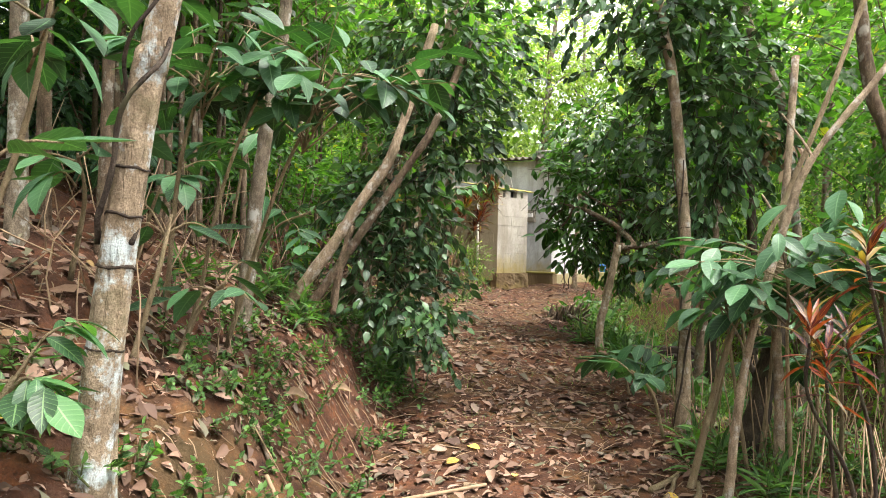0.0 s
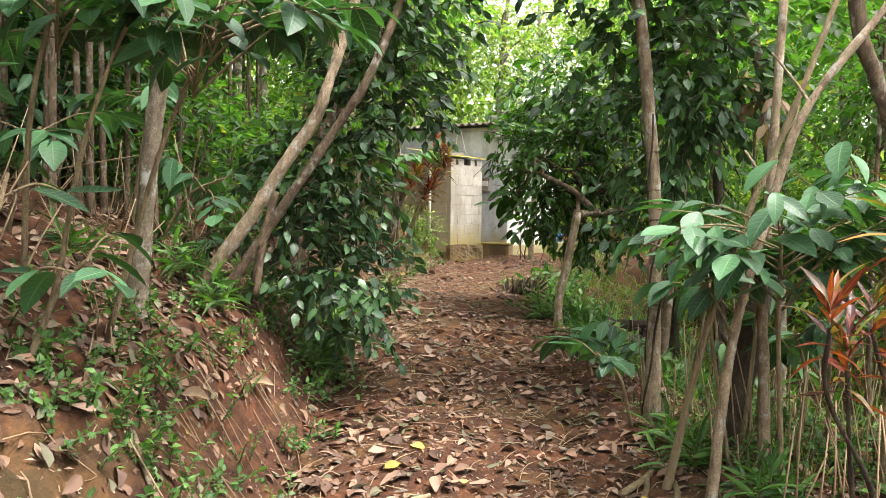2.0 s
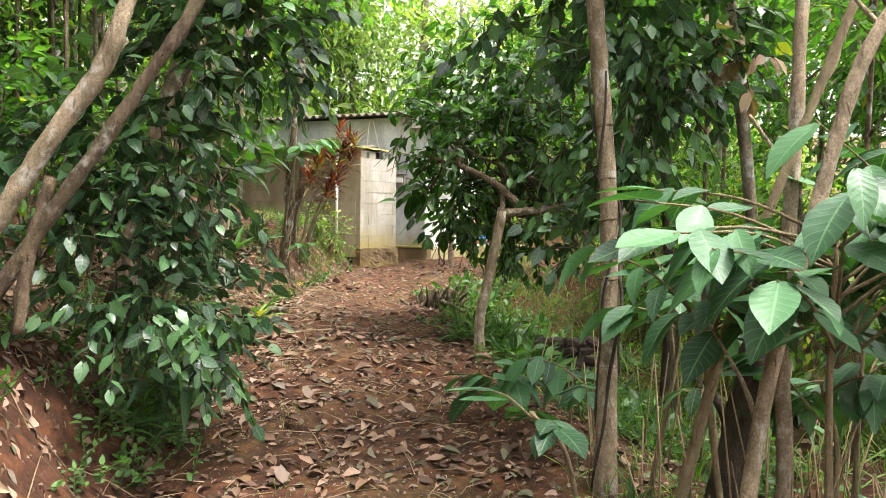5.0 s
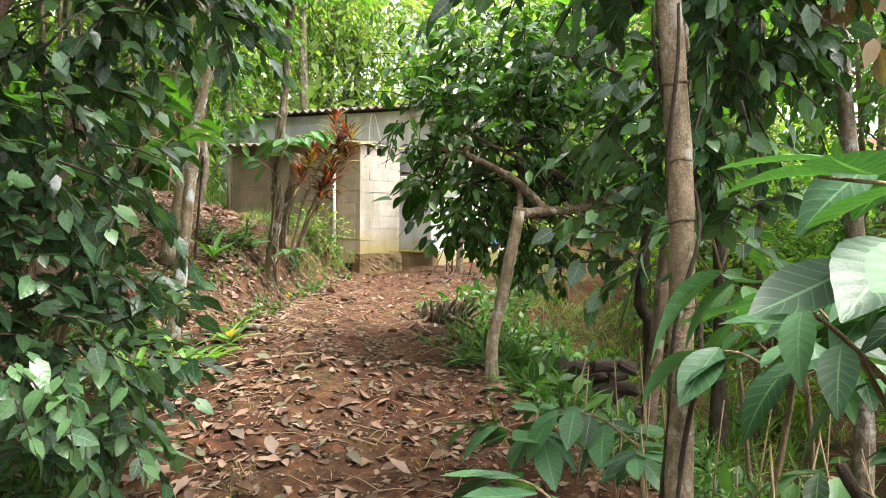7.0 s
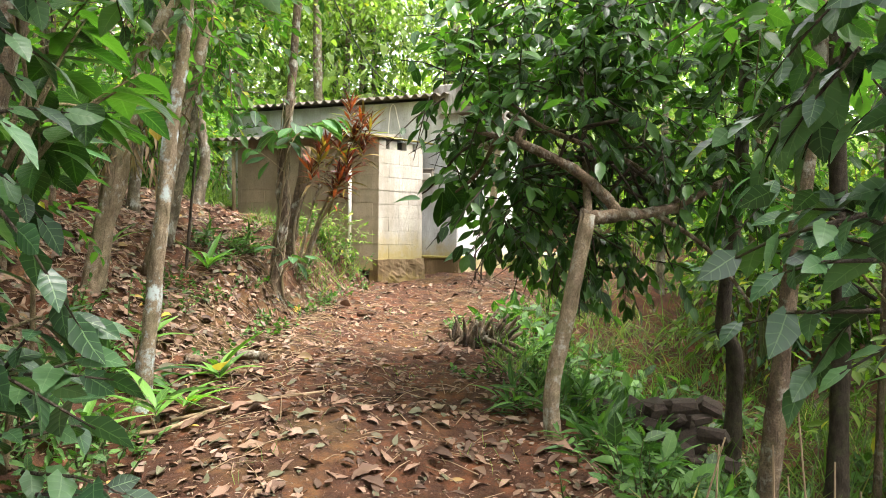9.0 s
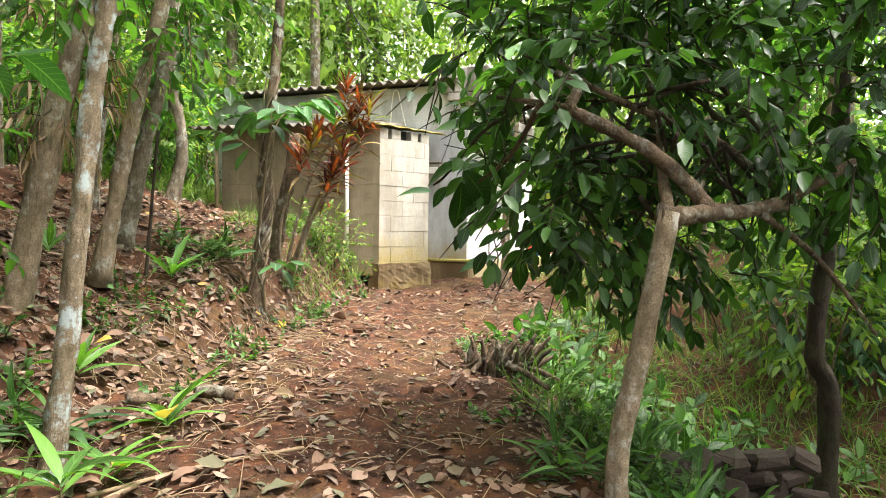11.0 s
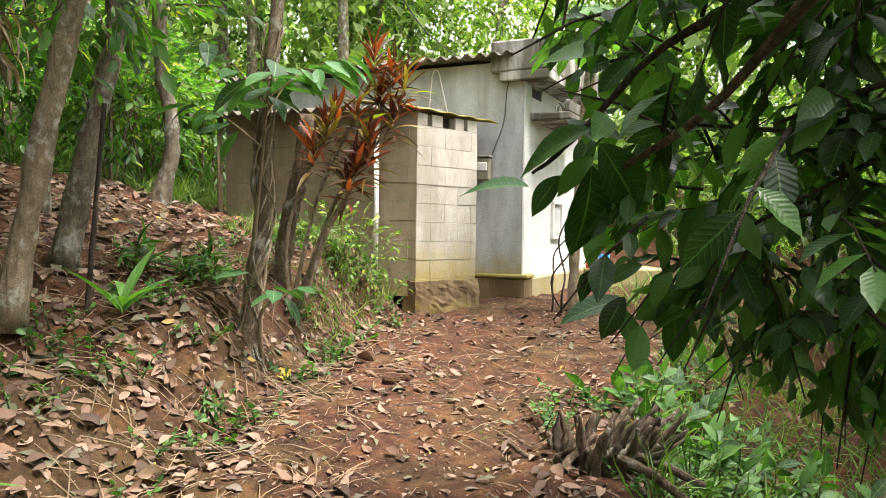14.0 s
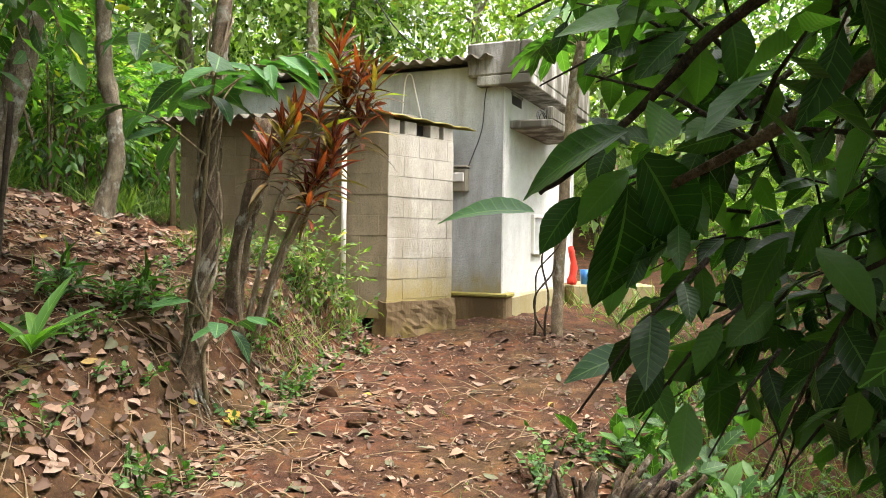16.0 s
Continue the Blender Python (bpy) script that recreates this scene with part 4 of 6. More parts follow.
# glossy dark tree with the bent trunk
T = [(2.0, 9.0, .18), (1.96, 9.0, .55), (2.05, 9.0, 1.02), (2.17, 9.0, 1.63)]
t = tree("glossy_tree", T, .052, .044, BARK_TAN, "bent grey trunk under a dense crown of dark glossy leaves", sides=12, rough=.1, flare=.7)
for pts, r in (([(2.38, 9.05, 1.62), (2.31, 9.08, 1.73), (2.11, 9.1, 1.9), (1.9, 9.1, 2.0), (1.77, 9.12, 2.07), (1.8, 9.15, 2.16), (1.72, 9.2, 2.24)], .05), ([(2.13, 9.02, 1.62), (2.22, 9.02, 1.61), (2.38, 9.05, 1.63), (2.56, 9.1, 1.64), (2.82, 9.2, 1.7), (3.3, 9.4, 1.9)], .066),
               ([(2.75, 9.2, 1.66), (2.89, 9.3, 1.7), (2.55, 9.3, 1.96), (2.14, 9.3, 2.11), (1.92, 9.35, 2.22), (1.78, 9.4, 2.34)], .03), ([(1.77, 9.12, 2.07), (1.66, 9.2, 2.1), (1.5, 9.4, 2.16)], .026), ([(2.6, 9.1, 1.66), (3.12, 9.4, 1.42), (3.45, 9.4, 1.04)], .025),
               ([(2.17, 9, 1.6), (2.3, 9.5, 2.1), (2.4, 9.9, 2.7)], .035), ([(2.5, 9.1, 1.66), (2.6, 9.9, 1.6), (2.5, 10.6, 1.7)], .03), ([(1.65, 9.15, 2.11), (1.6, 9.6, 1.9), (1.45, 10.0, 1.75)], .02)):
    limb(t, pts, r * .75, r * .4, BARK_BROWN, sides=9)
for k in range(26):
    a, z = random.uniform(0, 6.28), random.uniform(1.6, 2.2)
    p = Vector((2.3 + .2 * math.cos(a), 9.2 + .15 * math.sin(a), z))
    e = p + Vector((random.uniform(-.5, .9), random.uniform(.0, .9), random.uniform(-.5, .6)))
    limb(t, [tuple(p), tuple(p.lerp(e, .5) + Vector((random.uniform(-.1, .1), random.uniform(-.1, .1), random.uniform(-.08, .12)))), tuple(e)], .012, .005, BARK_DARK, 'branch', 5)
crown(t, [((2.85, 9.6, 2.35), (1.2, 1.0, .65)), ((2.1, 9.6, 2.4), (.7, .8, .5)), ((2.1, 10.2, 1.75), (.6, .6, .5)), ((2.7, 10.2, 1.55), (.7, .6, .45)), ((3.3, 9.5, 2.0), (.6, .6, .4)), ((2.2, 10.0, 2.9), (.9, .8, .45)), ((2.4, 10.5, 1.3), (.5, .5, .4)), ((1.75, 9.7, 1.75), (.35, .4, .45)), ((1.4, 9.4, 2.4), (.35, .35, .3)), ((2.4, 9.8, 3.1), (1.1, .8, .5))],
      740, .135, MID_LEAF, LEAF_CITRUS, 8, .34, BARK_DARK, .6, clear=lambda x, y, z: (x > np.where(z > 2.05, .98, 1.12) + .3 * np.maximum(y - 9.0, 0)) & ((x > 1.5) | (y > 9.1)) & (y > 8.95) & (z > 1.42 - .55 * np.maximum(x - 1.55, 0)))
for k in range(30):
    a = random.uniform(1.8, 5.2)
    p = Vector((random.uniform(1.5, 2.0), random.uniform(9.8, 10.4), random.uniform(1.3, 2.2)))
    d = Vector((.55 * math.cos(a), .4 * math.sin(a), random.uniform(-1.1, -.1)))
    nrm = Vector((random.gauss(-.1, .35), random.gauss(-.5, .35), .8))
    put("leaf", random.choice(big_leaf_meshes(LEAF_CITRUS)), None, t, "", leaf_pose(p - t.location, d, nrm, random.uniform(.12, .18)))
# the outermost spray, leaf by leaf: base, tip, which way it faces
for base, tip, face in (
        ((1.26, 10, 1.74), (1.07, 10.1, 1.77), (0, -0.5, 1)), ((1.38, 9.8, 1.88), (1.19, 9.95, 1.81), (0, -0.8, 0.8)), ((1.42, 9.85, 1.85), (1.58, 9.9, 1.66), (-0.3, -1, 0.3)),
        ((1.4, 9.85, 1.79), (1.42, 9.95, 1.52), (0.3, -1, 0.2)), ((1.42, 9.9, 1.82), (1.31, 9.9, 1.73), (-0.2, -0.7, 0.7)), ((1.34, 9.95, 1.77), (1.25, 9.95, 1.67), (-0.3, -0.8, 0.6)),
        ((1.43, 9.8, 2.08), (1.26, 9.85, 2.1), (0, -0.7, 0.7)), ((1.56, 9.8, 2.1), (1.61, 9.8, 1.96), (0.1, -1, 0.2)), ((1.51, 9.8, 2.04), (1.54, 9.85, 1.93), (-0.2, -1, 0.2)),
        ((1.76, 10.6, 1.36), (1.5, 10.6, 1.33), (0, -0.4, 1)), ((1.53, 9.9, 2.09), (1.42, 9.9, 2.01), (-0.3, -0.7, 0.7)), ((1.9, 10.4, 1.4), (1.73, 10.5, 1.32), (-0.3, -0.8, 0.5)),
        ((1.81, 10.3, 1.38), (1.85, 10.3, 1.17), (0.1, -1, 0.2)), ((1.4, 9.85, 1.86), (1.35, 9.9, 1.94), (0, -0.7, 0.7))):
    b, e = Vector(base), Vector(tip)
    # leaves facing straight up get a lighter green that paints in their backlight
    put("leaf", big_leaf_meshes(LEAF_BIG if face[2] == 1 else LEAF_CITRUS)[1], None, t, "", leaf_pose(b - t.location, e - b, face, (e - b).length))
limb(t, [(1.65, 9.2, 2.11), (1.5, 9.6, 2.05), (1.4, 9.8, 1.92), (1.32, 9.95, 1.82), (1.27, 10.0, 1.78)], .012, .005, BARK_DARK, "branch", 5)
glossy_tree = t

# trunks on the slope beside the last bend
for pts, r, mat, lab in (
        (ext([(-.56, 9.6, .33), (-.45, 9.6, 1.25), (-.37, 9.6, 2.03), (-.3, 9.6, 2.53), (-.25, 9.6, 2.96)], .2, .1, 1.8), .05, BARK_LICHEN, "mottled pale trunk at the foot of the bank"),
        (ext([(-1.37, 11, .86), (-1.14, 11, 1.85), (-.92, 11, 2.81), (-.66, 11, 3.37)], .5, .1, 1.5), .088, BARK_TAN, "shaggy brown leaning trunk with peeling bark"),
        (ext([(-1.05, 11.75, 1.2), (-.9, 11.75, 1.89), (-.77, 11.75, 2.48), (-.66, 11.75, 2.93)], .4, .1, 1.8), .062, BARK_TAN, "grey-brown leaning trunk on the littered slope"),
        (ext([(-1.15, 12.6, 1.45), (-.97, 12.6, 2.16), (-.83, 12.6, 2.77), (-.79, 12.6, 3.18)], .2, .1, 1.8), .07, BARK_GREY, "mossy grey trunk on the littered slope"),
        (ext([(-1.42, 15.3, 1.75), (-1.26, 15.3, 2.46), (-1.37, 15.3, 3.19), (-1.37, 15.3, 3.98)], .1, 0, 1.6), .08, BARK_GREY, "crooked grey trunk near the shed"),
        (ext([(-1.75, 13.6, 1.75), (-1.65, 13.6, 2.6), (-1.5, 13.6, 3.6)], .2, 0, 1.5), .06, BARK_GREY, "slim grey trunk up the slope"),
        ([(-.84, 12.2, 1.15), (-.79, 12.2, 1.7), (-.74, 12.2, 2.3)], .016, BARK_DARK, "thin dark stem on the slope")):
    t = tree("slope_tree", pts, r, r * .75, mat, lab, rough=.32)
    if 'shaggy' in lab:
        crown(t, [((-.98, 10.95, 2.5), (.2, .16, .6))], 34, .15, LONG_LEAF, LEAF_DEAD, 6, .22, BARK_DARK, 1.2, 'peeling_bark', 'hanging strips of dry brown bark and leaves')
    if r > .02:
        x, y, z = pts[-1]
        crown(t, [((x, y, z), (1.2, 1.1, .6)), ((x - .3, y, z - 1.1), (.8, .6, .5)), ((x - .5, y + .2, z - 1.8), (.6, .6, .4))], 140, .13, MID_LEAF, LEAF_FOREST)

V12 = [(-.06, 12.85, .72), (-.03, 12.85, 1.22), (.03, 12.85, 1.67), (.03, 12.85, 2.22), (.11, 12.85, 2.94), (.2, 12.9, 4.2), (.3, 13, 5.4)]
t = tree("vine_wound_tree", V12, .05, .042, BARK_BROWN, "grey trunk wound with woody vines and roots at the bank foot", flare=.8)
climber(t, V12[:5], .058, 1.6, BARK_TAN, 6)
climber(t, V12[:4], .064, -1.1, BARK_GREY, 3)
crown(t, [((.3, 12.9, 5.2), (1.4, 1.3, .7))], 150, .15, MID_LEAF, LEAF_FOREST)
for k in range(16):
    a = random.uniform(2.6, 6.6)
    limb(t, [(-.06, 12.85, .95), (-.06 + .1 * math.cos(a), 12.85 + .1 * math.sin(a), .78), place(-.06 + .24 * math.cos(a), 12.85 + .24 * math.sin(a), -.03)], .012, .006, BARK_GREY, "root", 5)

# papaya by the yard with a tangle of vine
PT = [(2.8, 15.4, .68), (2.82, 15.4, 1.6), (2.86, 15.4, 2.2), (2.93, 15.4, 3.13), (3.0, 15.4, 3.6)]
t = tree("papaya_tree", PT, .055, .05, BARK_TAN, "straight grey papaya trunk with lobed leaves and a bare vine", flare=.2)
climber(t, [(2.66, 15.36, .68), (2.62, 15.36, 1.1), (2.72, 15.36, 1.5), (2.84, 15.38, 1.9)], .07, 1.0, BARK_DARK, 3)


def lobed_leaf(mat):
    """A palmate leaf of seven toothed fingers."""
    parts = []
    for a in (-115, -75, -35, 0, 35, 75, 115):
        s = 1.0 - abs(a) / 320
        V, F, U = leaf_shape(s * .5, .17, 5, 1, .55, .2, .25, 0, 1, 1, 0, .25)
        c, k = math.cos(radians(a)), math.sin(radians(a))
        W = V.copy()
        W[:, 0], W[:, 1] = V[:, 0] * c + V[:, 1] * k, -V[:, 0] * k + V[:, 1] * c
        parts.append((W, F, U))
    V, F, U = joined(parts)
    me = mesh_of("leaf", V, F, U)
    me.materials.append(mat)
    return me


palm_mesh = lobed_leaf(LEAF_WEED)
for k in range(8):
    a = k * 2.4
    up = random.uniform(-.1, .35)
    e = Vector((3.0 + .42 * math.cos(a), 15.4 + .42 * math.sin(a), 3.65 + up)) - t.location
    V, F, U = tube([Vector((3.0, 15.4, 3.55)) - t.location, (Vector((3.0 + .22 * math.cos(a), 15.4 + .22 * math.sin(a), 3.68 + up)) - t.location), e], .01, .006, 5, 4)
    put("stalk", mesh_of("stalk", V, F), STEM_GREEN, t)
    put("leaf", palm_mesh, None, t, "", leaf_pose(e, (math.cos(a), math.sin(a), -.5), (0, 0, 1), random.uniform(.7, 1.0)))


# ---- red cordylines ----
def cordyline(foot, stems, heads, label, leaf=.3, per=26, thick=.018, bark=BARK_TAN):
    t = thing("cordyline", label, "shrub", foot)
    f = Vector(foot)
    me = []
    for d, tone in ((.15, LEAF_RED), (.35, LEAF_RED), (.5, LEAF_OLIVE)):
        V, F, U = leaf_shape(1, .145, 6, 1, .45, .4, d, 0, 1, 1.2)
        m_ = mesh_of("leaf", V, F, U)
        m_.materials.append(tone)
        me.append(m_)
    for s in stems:
        V, F, U = tube([tuple(Vector(p) - f) for p in s], thick, thick * .65, 7, 6, .25)
        put("stem", mesh_of("stem", V, F), bark, t)
    for h in heads:
        for k in range(per):
            a, up = k * 2.4 + random.uniform(-.5, .5), 2.3 - 2.6 * (1 - k / per)
            d = Vector((math.cos(a), math.sin(a), up + random.uniform(-.2, .2)))
            p = Vector(h) - f + Vector((0, 0, .22 * (k / per - .5)))
            put("leaf", random.choice(me), None, t, "", leaf_pose(p, d, Vector((random.gauss(0, .3), random.gauss(0, .3), 1)) - d * .2, leaf * random.uniform(.7, 1.15)))
    return t


heads = [(0.75, 13.5, 2.84), (0.88, 13.5, 2.7), (0.62, 13.45, 2.45), (0.39, 13.45, 2.28), (0.31, 13.4, 2.12), (0.72, 13.4, 2.23), (0.9, 13.5, 2.41), (0.61, 13.4, 2), (0.56, 13.4, 1.89), (0.79, 13.5, 2.54), (0.98, 13.55, 2.67), (0.45, 13.5, 2.4), (0.7, 13.45, 2.08)]
cordyline((.13, 13.5, 1.1), [[(.13, 13.5, 1.0), (.1, 13.5, 1.45), (.18, 13.5, 1.85), heads[3]], [(.2, 13.5, 1.0), (.36, 13.5, 1.5), (.55, 13.5, 1.85), (.62, 13.5, 2.2), heads[1], heads[0]],
          [(.22, 13.45, 1.0), (.42, 13.45, 1.6), heads[7]], [(.2, 13.55, 1.1), (.5, 13.55, 1.9), heads[6]], [(.16, 13.5, 1.1), (.35, 13.5, 1.9), heads[2]]],
          heads, "red and orange cordyline in front of the shed wall", .25, 25)
t = tree("cut_trunk", [(-.01, 13.75, 1.0), (.08, 13.75, 1.63), (.17, 13.75, 2.03), (.22, 13.75, 2.5)], .07, .06, BARK_BROWN, "cut brown trunk behind the red cordyline", "stump")
hr = [(1.59, 3.13, 1.14), (1.75, 3.0, 1.5), (1.82, 3.25, 1.12), (1.7, 3.2, 1.0)]
cordyline((1.95, 3.3, .05), [[(1.95, 3.3, 0), (1.85, 3.25, .5), (1.6, 3.15, .9), hr[0]], [(1.98, 3.25, 0), (1.95, 3.1, .8), hr[1]], [(2.0, 3.32, 0), (1.98, 3.3, .6), hr[2]], [(1.93, 3.35, 0), (1.8, 3.3, .5), hr[3]]], hr, "dark red and orange cordyline at the path edge", .19, 17, .011, BARK_DARK)

# ---- broad-leaved shrubs near the path ----
for foot, centre, radii, n, size, mat, label in (
        ((2.2, 4.5, .05), (2.1, 4.4, 1.47), (.66, .42, .2), 150, .235, LEAF_COFFEE, "broad-leaved coffee shrub spreading over the path edge"),
        ((2.3, 5.2, .05), (2.25, 4.95, 1.4), (.3, .25, .1), 16, .3, LEAF_COFFEE, "broad-leaved coffee shrub beside the slim stems"),
        ((2.9, 4.7, 0), (2.75, 4.6, 1.66), (.6, .45, .3), 120, .235, LEAF_COFFEE, "broad-leaved coffee shrub over the lower slope"),
        ((2.1, 4.9, .05), (1.85, 4.75, 1.28), (.4, .3, .14), 40, .225, LEAF_COFFEE, "coffee branch with broad drooping leaves"),
        ((2.2, 5.9, .1), (2.3, 5.75, 1.15), (.35, .3, .2), 18, .27, LEAF_COFFEE, "coffee shrub growing round the vine trunk"),
        ((1.8, 5.8, .08), (1.5, 5.7, .6), (.34, .25, .12), 20, .25, LEAF_COFFEE, "low broad-leaved seedling at the path edge"),
        ((1.9, 7.2, .1), (1.75, 7.1, .45), (.42, .35, .15), 26, .26, LEAF_COFFEE, "low broad-leaved seedlings at the path edge"),
        ((2.2, 6.7, .1), (2.15, 6.7, .5), (.4, .4, .2), 24, .24, LEAF_COFFEE, "broad-leaved undergrowth behind the trunk"),
        ((-1.3, 4.4, .95), (-.62, 4.05, 2.5), (.64, .42, .24), 140, .235, LEAF_COFFEE, "coffee shrub with broad drooping leaves above the bank"),
        ((-1.6, 4.2, 1.1), (-1.25, 3.9, 2.58), (.5, .4, .35), 90, .24, LEAF_COFFEE, "coffee shrub with broad leaves above the bank"),
        ((-1.4, 2.15, .8), (-1.26, 2.15, 1.1), (.17, .17, .22), 40, .17, LEAF_BIG, "bright broad-leaved seedling on the bank"),
        ((-1.5, 1.9, .9), (-1.22, 1.9, 1.75), (.2, .2, .12), 9, .28, LEAF_COFFEE, "broad-leaved shrub by the lichen trunk"),
        ((-1.9, 2.8, 1.2), (-1.5, 2.75, 2.45), (.5, .45, .2), 32, .28, LEAF_COFFEE, "overhanging broad-leaved coffee branch"),
        ((-2.0, 3.9, 1.35), (-1.85, 3.65, 1.95), (.3, .25, .15), 14, .27, LEAF_COFFEE, "coffee branch with broad leaves on the bank"),
        ((-1.7, 6.9, 1.4), (-1.5, 6.7, 1.3), (.4, .3, .2), 26, .22, LEAF_COFFEE, "coffee shrub in the shade of the slope"),
        ((-2.2, 5.2, 1.4), (-1.9, 5.0, 2.0), (.5, .4, .35), 34, .25, LEAF_COFFEE, "coffee shrub under the trees of the slope"),
        ((-1.9, 6.4, 1.5), (-1.7, 6.2, 2.5), (.5, .4, .35), 40, .25, LEAF_COFFEE, "coffee shrub under the trees of the slope"),
        ((2.6, 5.1, .05), (2.55, 5.05, .85), (.35, .3, .3), 26, .22, LEAF_COFFEE, "shaded coffee shrub behind the slim stems"),
        ((3.0, 5.4, 0), (2.95, 5.3, 1.0), (.4, .3, .35), 30, .22, LEAF_COFFEE, "shaded coffee shrub behind the slim stems"),
        ((2.7, 5.8, .05), (2.65, 5.7, .7), (.35, .3, .25), 24, .2, LEAF_VINE, "dark broad-leaved undergrowth among the trunks"),
        ((-1.4, 3.8, .9), (-1.1, 3.7, 1.32), (.3, .25, .12), 12, .25, LEAF_COFFEE, "young coffee plant with drooping leaves on the bank"),
        ((-1.5, 3.5, .95), (-1.35, 3.6, 1.65), (.25, .2, .1), 8, .22, LEAF_COFFEE, "young coffee plant on the bank"),
        ((-1.7, 6.5, 1.4), (-1.2, 6.3, 1.8), (.4, .4, .3), 28, .25, LEAF_COFFEE, "coffee shrub on the slope"),
        ((-.95, 9.0, .6), (-.75, 8.6, 1.9), (.5, .45, .4), 44, .24, LEAF_BIG, "broad-leaved shrub leaning from the slope"),
        ((-.6, 7.1, .6), (-.06, 7.0, 1.95), (.24, .32, .45), 46, .2, LEAF_CITRUS, "dark drooping broad-leaved creeper over the bank"),
        ((-.7, 7.5, .7), (-.28, 7.45, 2.05), (.3, .3, .35), 34, .19, LEAF_CITRUS, "dark broad-leaved creeper over the bank"),
        ((-.6, 7.9, .6), (-.42, 7.8, 1.0), (.3, .3, .22), 26, .18, LEAF_VINE, "dark broad-leaved undergrowth at the bank foot"),
        ((-.75, 7.3, .7), (-.35, 7.3, 1.2), (.3, .35, .3), 26, .2, LEAF_VINE, "dark broad-leaved undergrowth on the bank"),
        ((3.3, 7.6, -.2), (2.9, 7.5, 1.6), (.5, .5, .5), 50, .2, LEAF_BIG, "broad-leaved shrub rising from the lower slope"),
        ((3.0, 6.6, 0), (2.8, 6.5, 1.1), (.45, .4, .3), 34, .22, LEAF_BIG, "broad-leaved shrub among the trunks"),
        ((-.1, 12.9, .9), (.12, 12.55, 2.58), (.5, .3, .25), 52, .25, LEAF_BIG, "broad-leaved creeper on the vine-wound trunk"),
        ((.05, 12.8, .75), (.12, 12.7, 1.15), (.22, .18, .2), 10, .22, LEAF_BIG, "broad-leaved creeper at the trunk foot")):
    big_leaf_plant("coffee_shrub" if mat is LEAF_COFFEE else "broad_leaved_shrub", foot, centre, radii, n, size, mat, label)


# ---- strap-leaved plants, ferns, weeds ----
def strap_plant(name, foot, n, size, mat, label, width=.16, upright=1.0):
    t = thing(name, label, "plant", foot)
    me = []
    for d in (.25, .5):
        V, F, U = leaf_shape(1, width, 8, 1, .4, .4, d, 0, 1, 1.2)
        m_ = mesh_of("leaf", V, F, U)
        m_.materials.append(mat)
        me.append(m_)
    for k in range(n):
        a = k * 2.4 + random.random()
        d = Vector((math.cos(a), math.sin(a), upright * random.uniform(.5, 1.6)))
        put("leaf", random.choice(me), None, t, "", leaf_pose((0, 0, random.uniform(0, .08)), d, (random.gauss(0, .2), random.gauss(0, .2), 1), size * random.uniform(.6, 1.1)))
    return t


for x, y, n, s, u, up in ((-.62, 12.15, 9, .42, 1.2, .05), (-.15, 10.1, 8, .45, 1.0, 0), (-.25, 9.5, 9, .42, .7, 0), (-.35, 9.2, 8, .4, .6, .1), (-.55, 8.6, 7, .4, .8, .1), (-.3, 7.0, 10, .45, .2, .35), (-.45, 6.6, 9, .4, .2, .45), (-.2, 7.3, 8, .42, .1, .2),
                          (-.75, 10.5, 8, .38, 1.0, 0), (-1.5, 12.0, 7, .45, 1.0, 0), (-.6, 9.9, 7, .38, .45, 0)):
    strap_plant("strap_plant", place(x, y, up), n, s, LEAF_LILY if u > .5 else LEAF_VINE, "arching strap-leaved plant on the bank", .15, u)


def stuff(name, P, D, N, S, shape, mat, label, category):
    if isinstance(shape, list):
        n = len(shape)
        V, F, U = joined([leaf_set(P[k::n], D[k::n], N[k::n], S[k::n], sh) for k, sh in enumerate(shape)])
    else:
        V, F, U = leaf_set(P, D, N, S, shape)
    return tagged(put(name, mesh_of(name, V, F, U), mat), label, category, kind="stuff")


def scatter(n, x0, x1, y0, y1):
    x, y = rng.uniform(x0, x1, n), rng.uniform(y0, y1, n)
    return x, y, ground_height(x, y)


def grass_patch(label, n, region, size, keep):
    x, y, z = scatter(n, *region)
    k = keep(x, y)
    x, y, z = x[k], y[k], z[k]
    m = len(x)
    D = rng.normal(0, .55, (m, 3))
    D[:, 2] = rng.uniform(.5, 1.3, m)
    return stuff("grass", np.stack([x, y, z], -1), D, rng.normal(0, .4, (m, 3)) + np.array([0, 0, .6]), size * rng.uniform(.5, 1.2, m), BLADE, GRASS, label, "grass")


def clumpy(x, y, f=1.6, level=.0):
    return np.sin(x * f * 2.1 + 1.3 * np.sin(y * f)) + np.sin(y * f * 1.7 + np.cos(x * f * 1.3)) > level


grass_patch("long arching grass on the slope below the path", 6000, (2.0, 5.5, 7.5, 14.5), .33, lambda x, y: (x > right_edge(y) + .25) & clumpy(x, y, 1.2, -.9))
grass_patch("green and yellow grass on the bank by the shed", 1500, (-.6, 1.2, 13.6, 15.7), .24, lambda x, y: (x < left_edge(y) - .12) & clumpy(x, y, 2.0, -.5))
grass_patch("grass and weeds under the trees", 1500, (1.9, 4.5, 2.5, 7.0), .28, lambda x, y: clumpy(x, y, 1.5, .2))
grass_patch("tall grass behind the shed", 3500, (-5, -1.3, 15.8, 19.0), .4, lambda x, y: clumpy(x, y, 1.5, -1.2))
grass_patch("short grass tufts on the path", 1500, (.2, 2.2, 5.0, 13.5), .1, lambda x, y: clumpy(x, y, 2.6, 1.1))


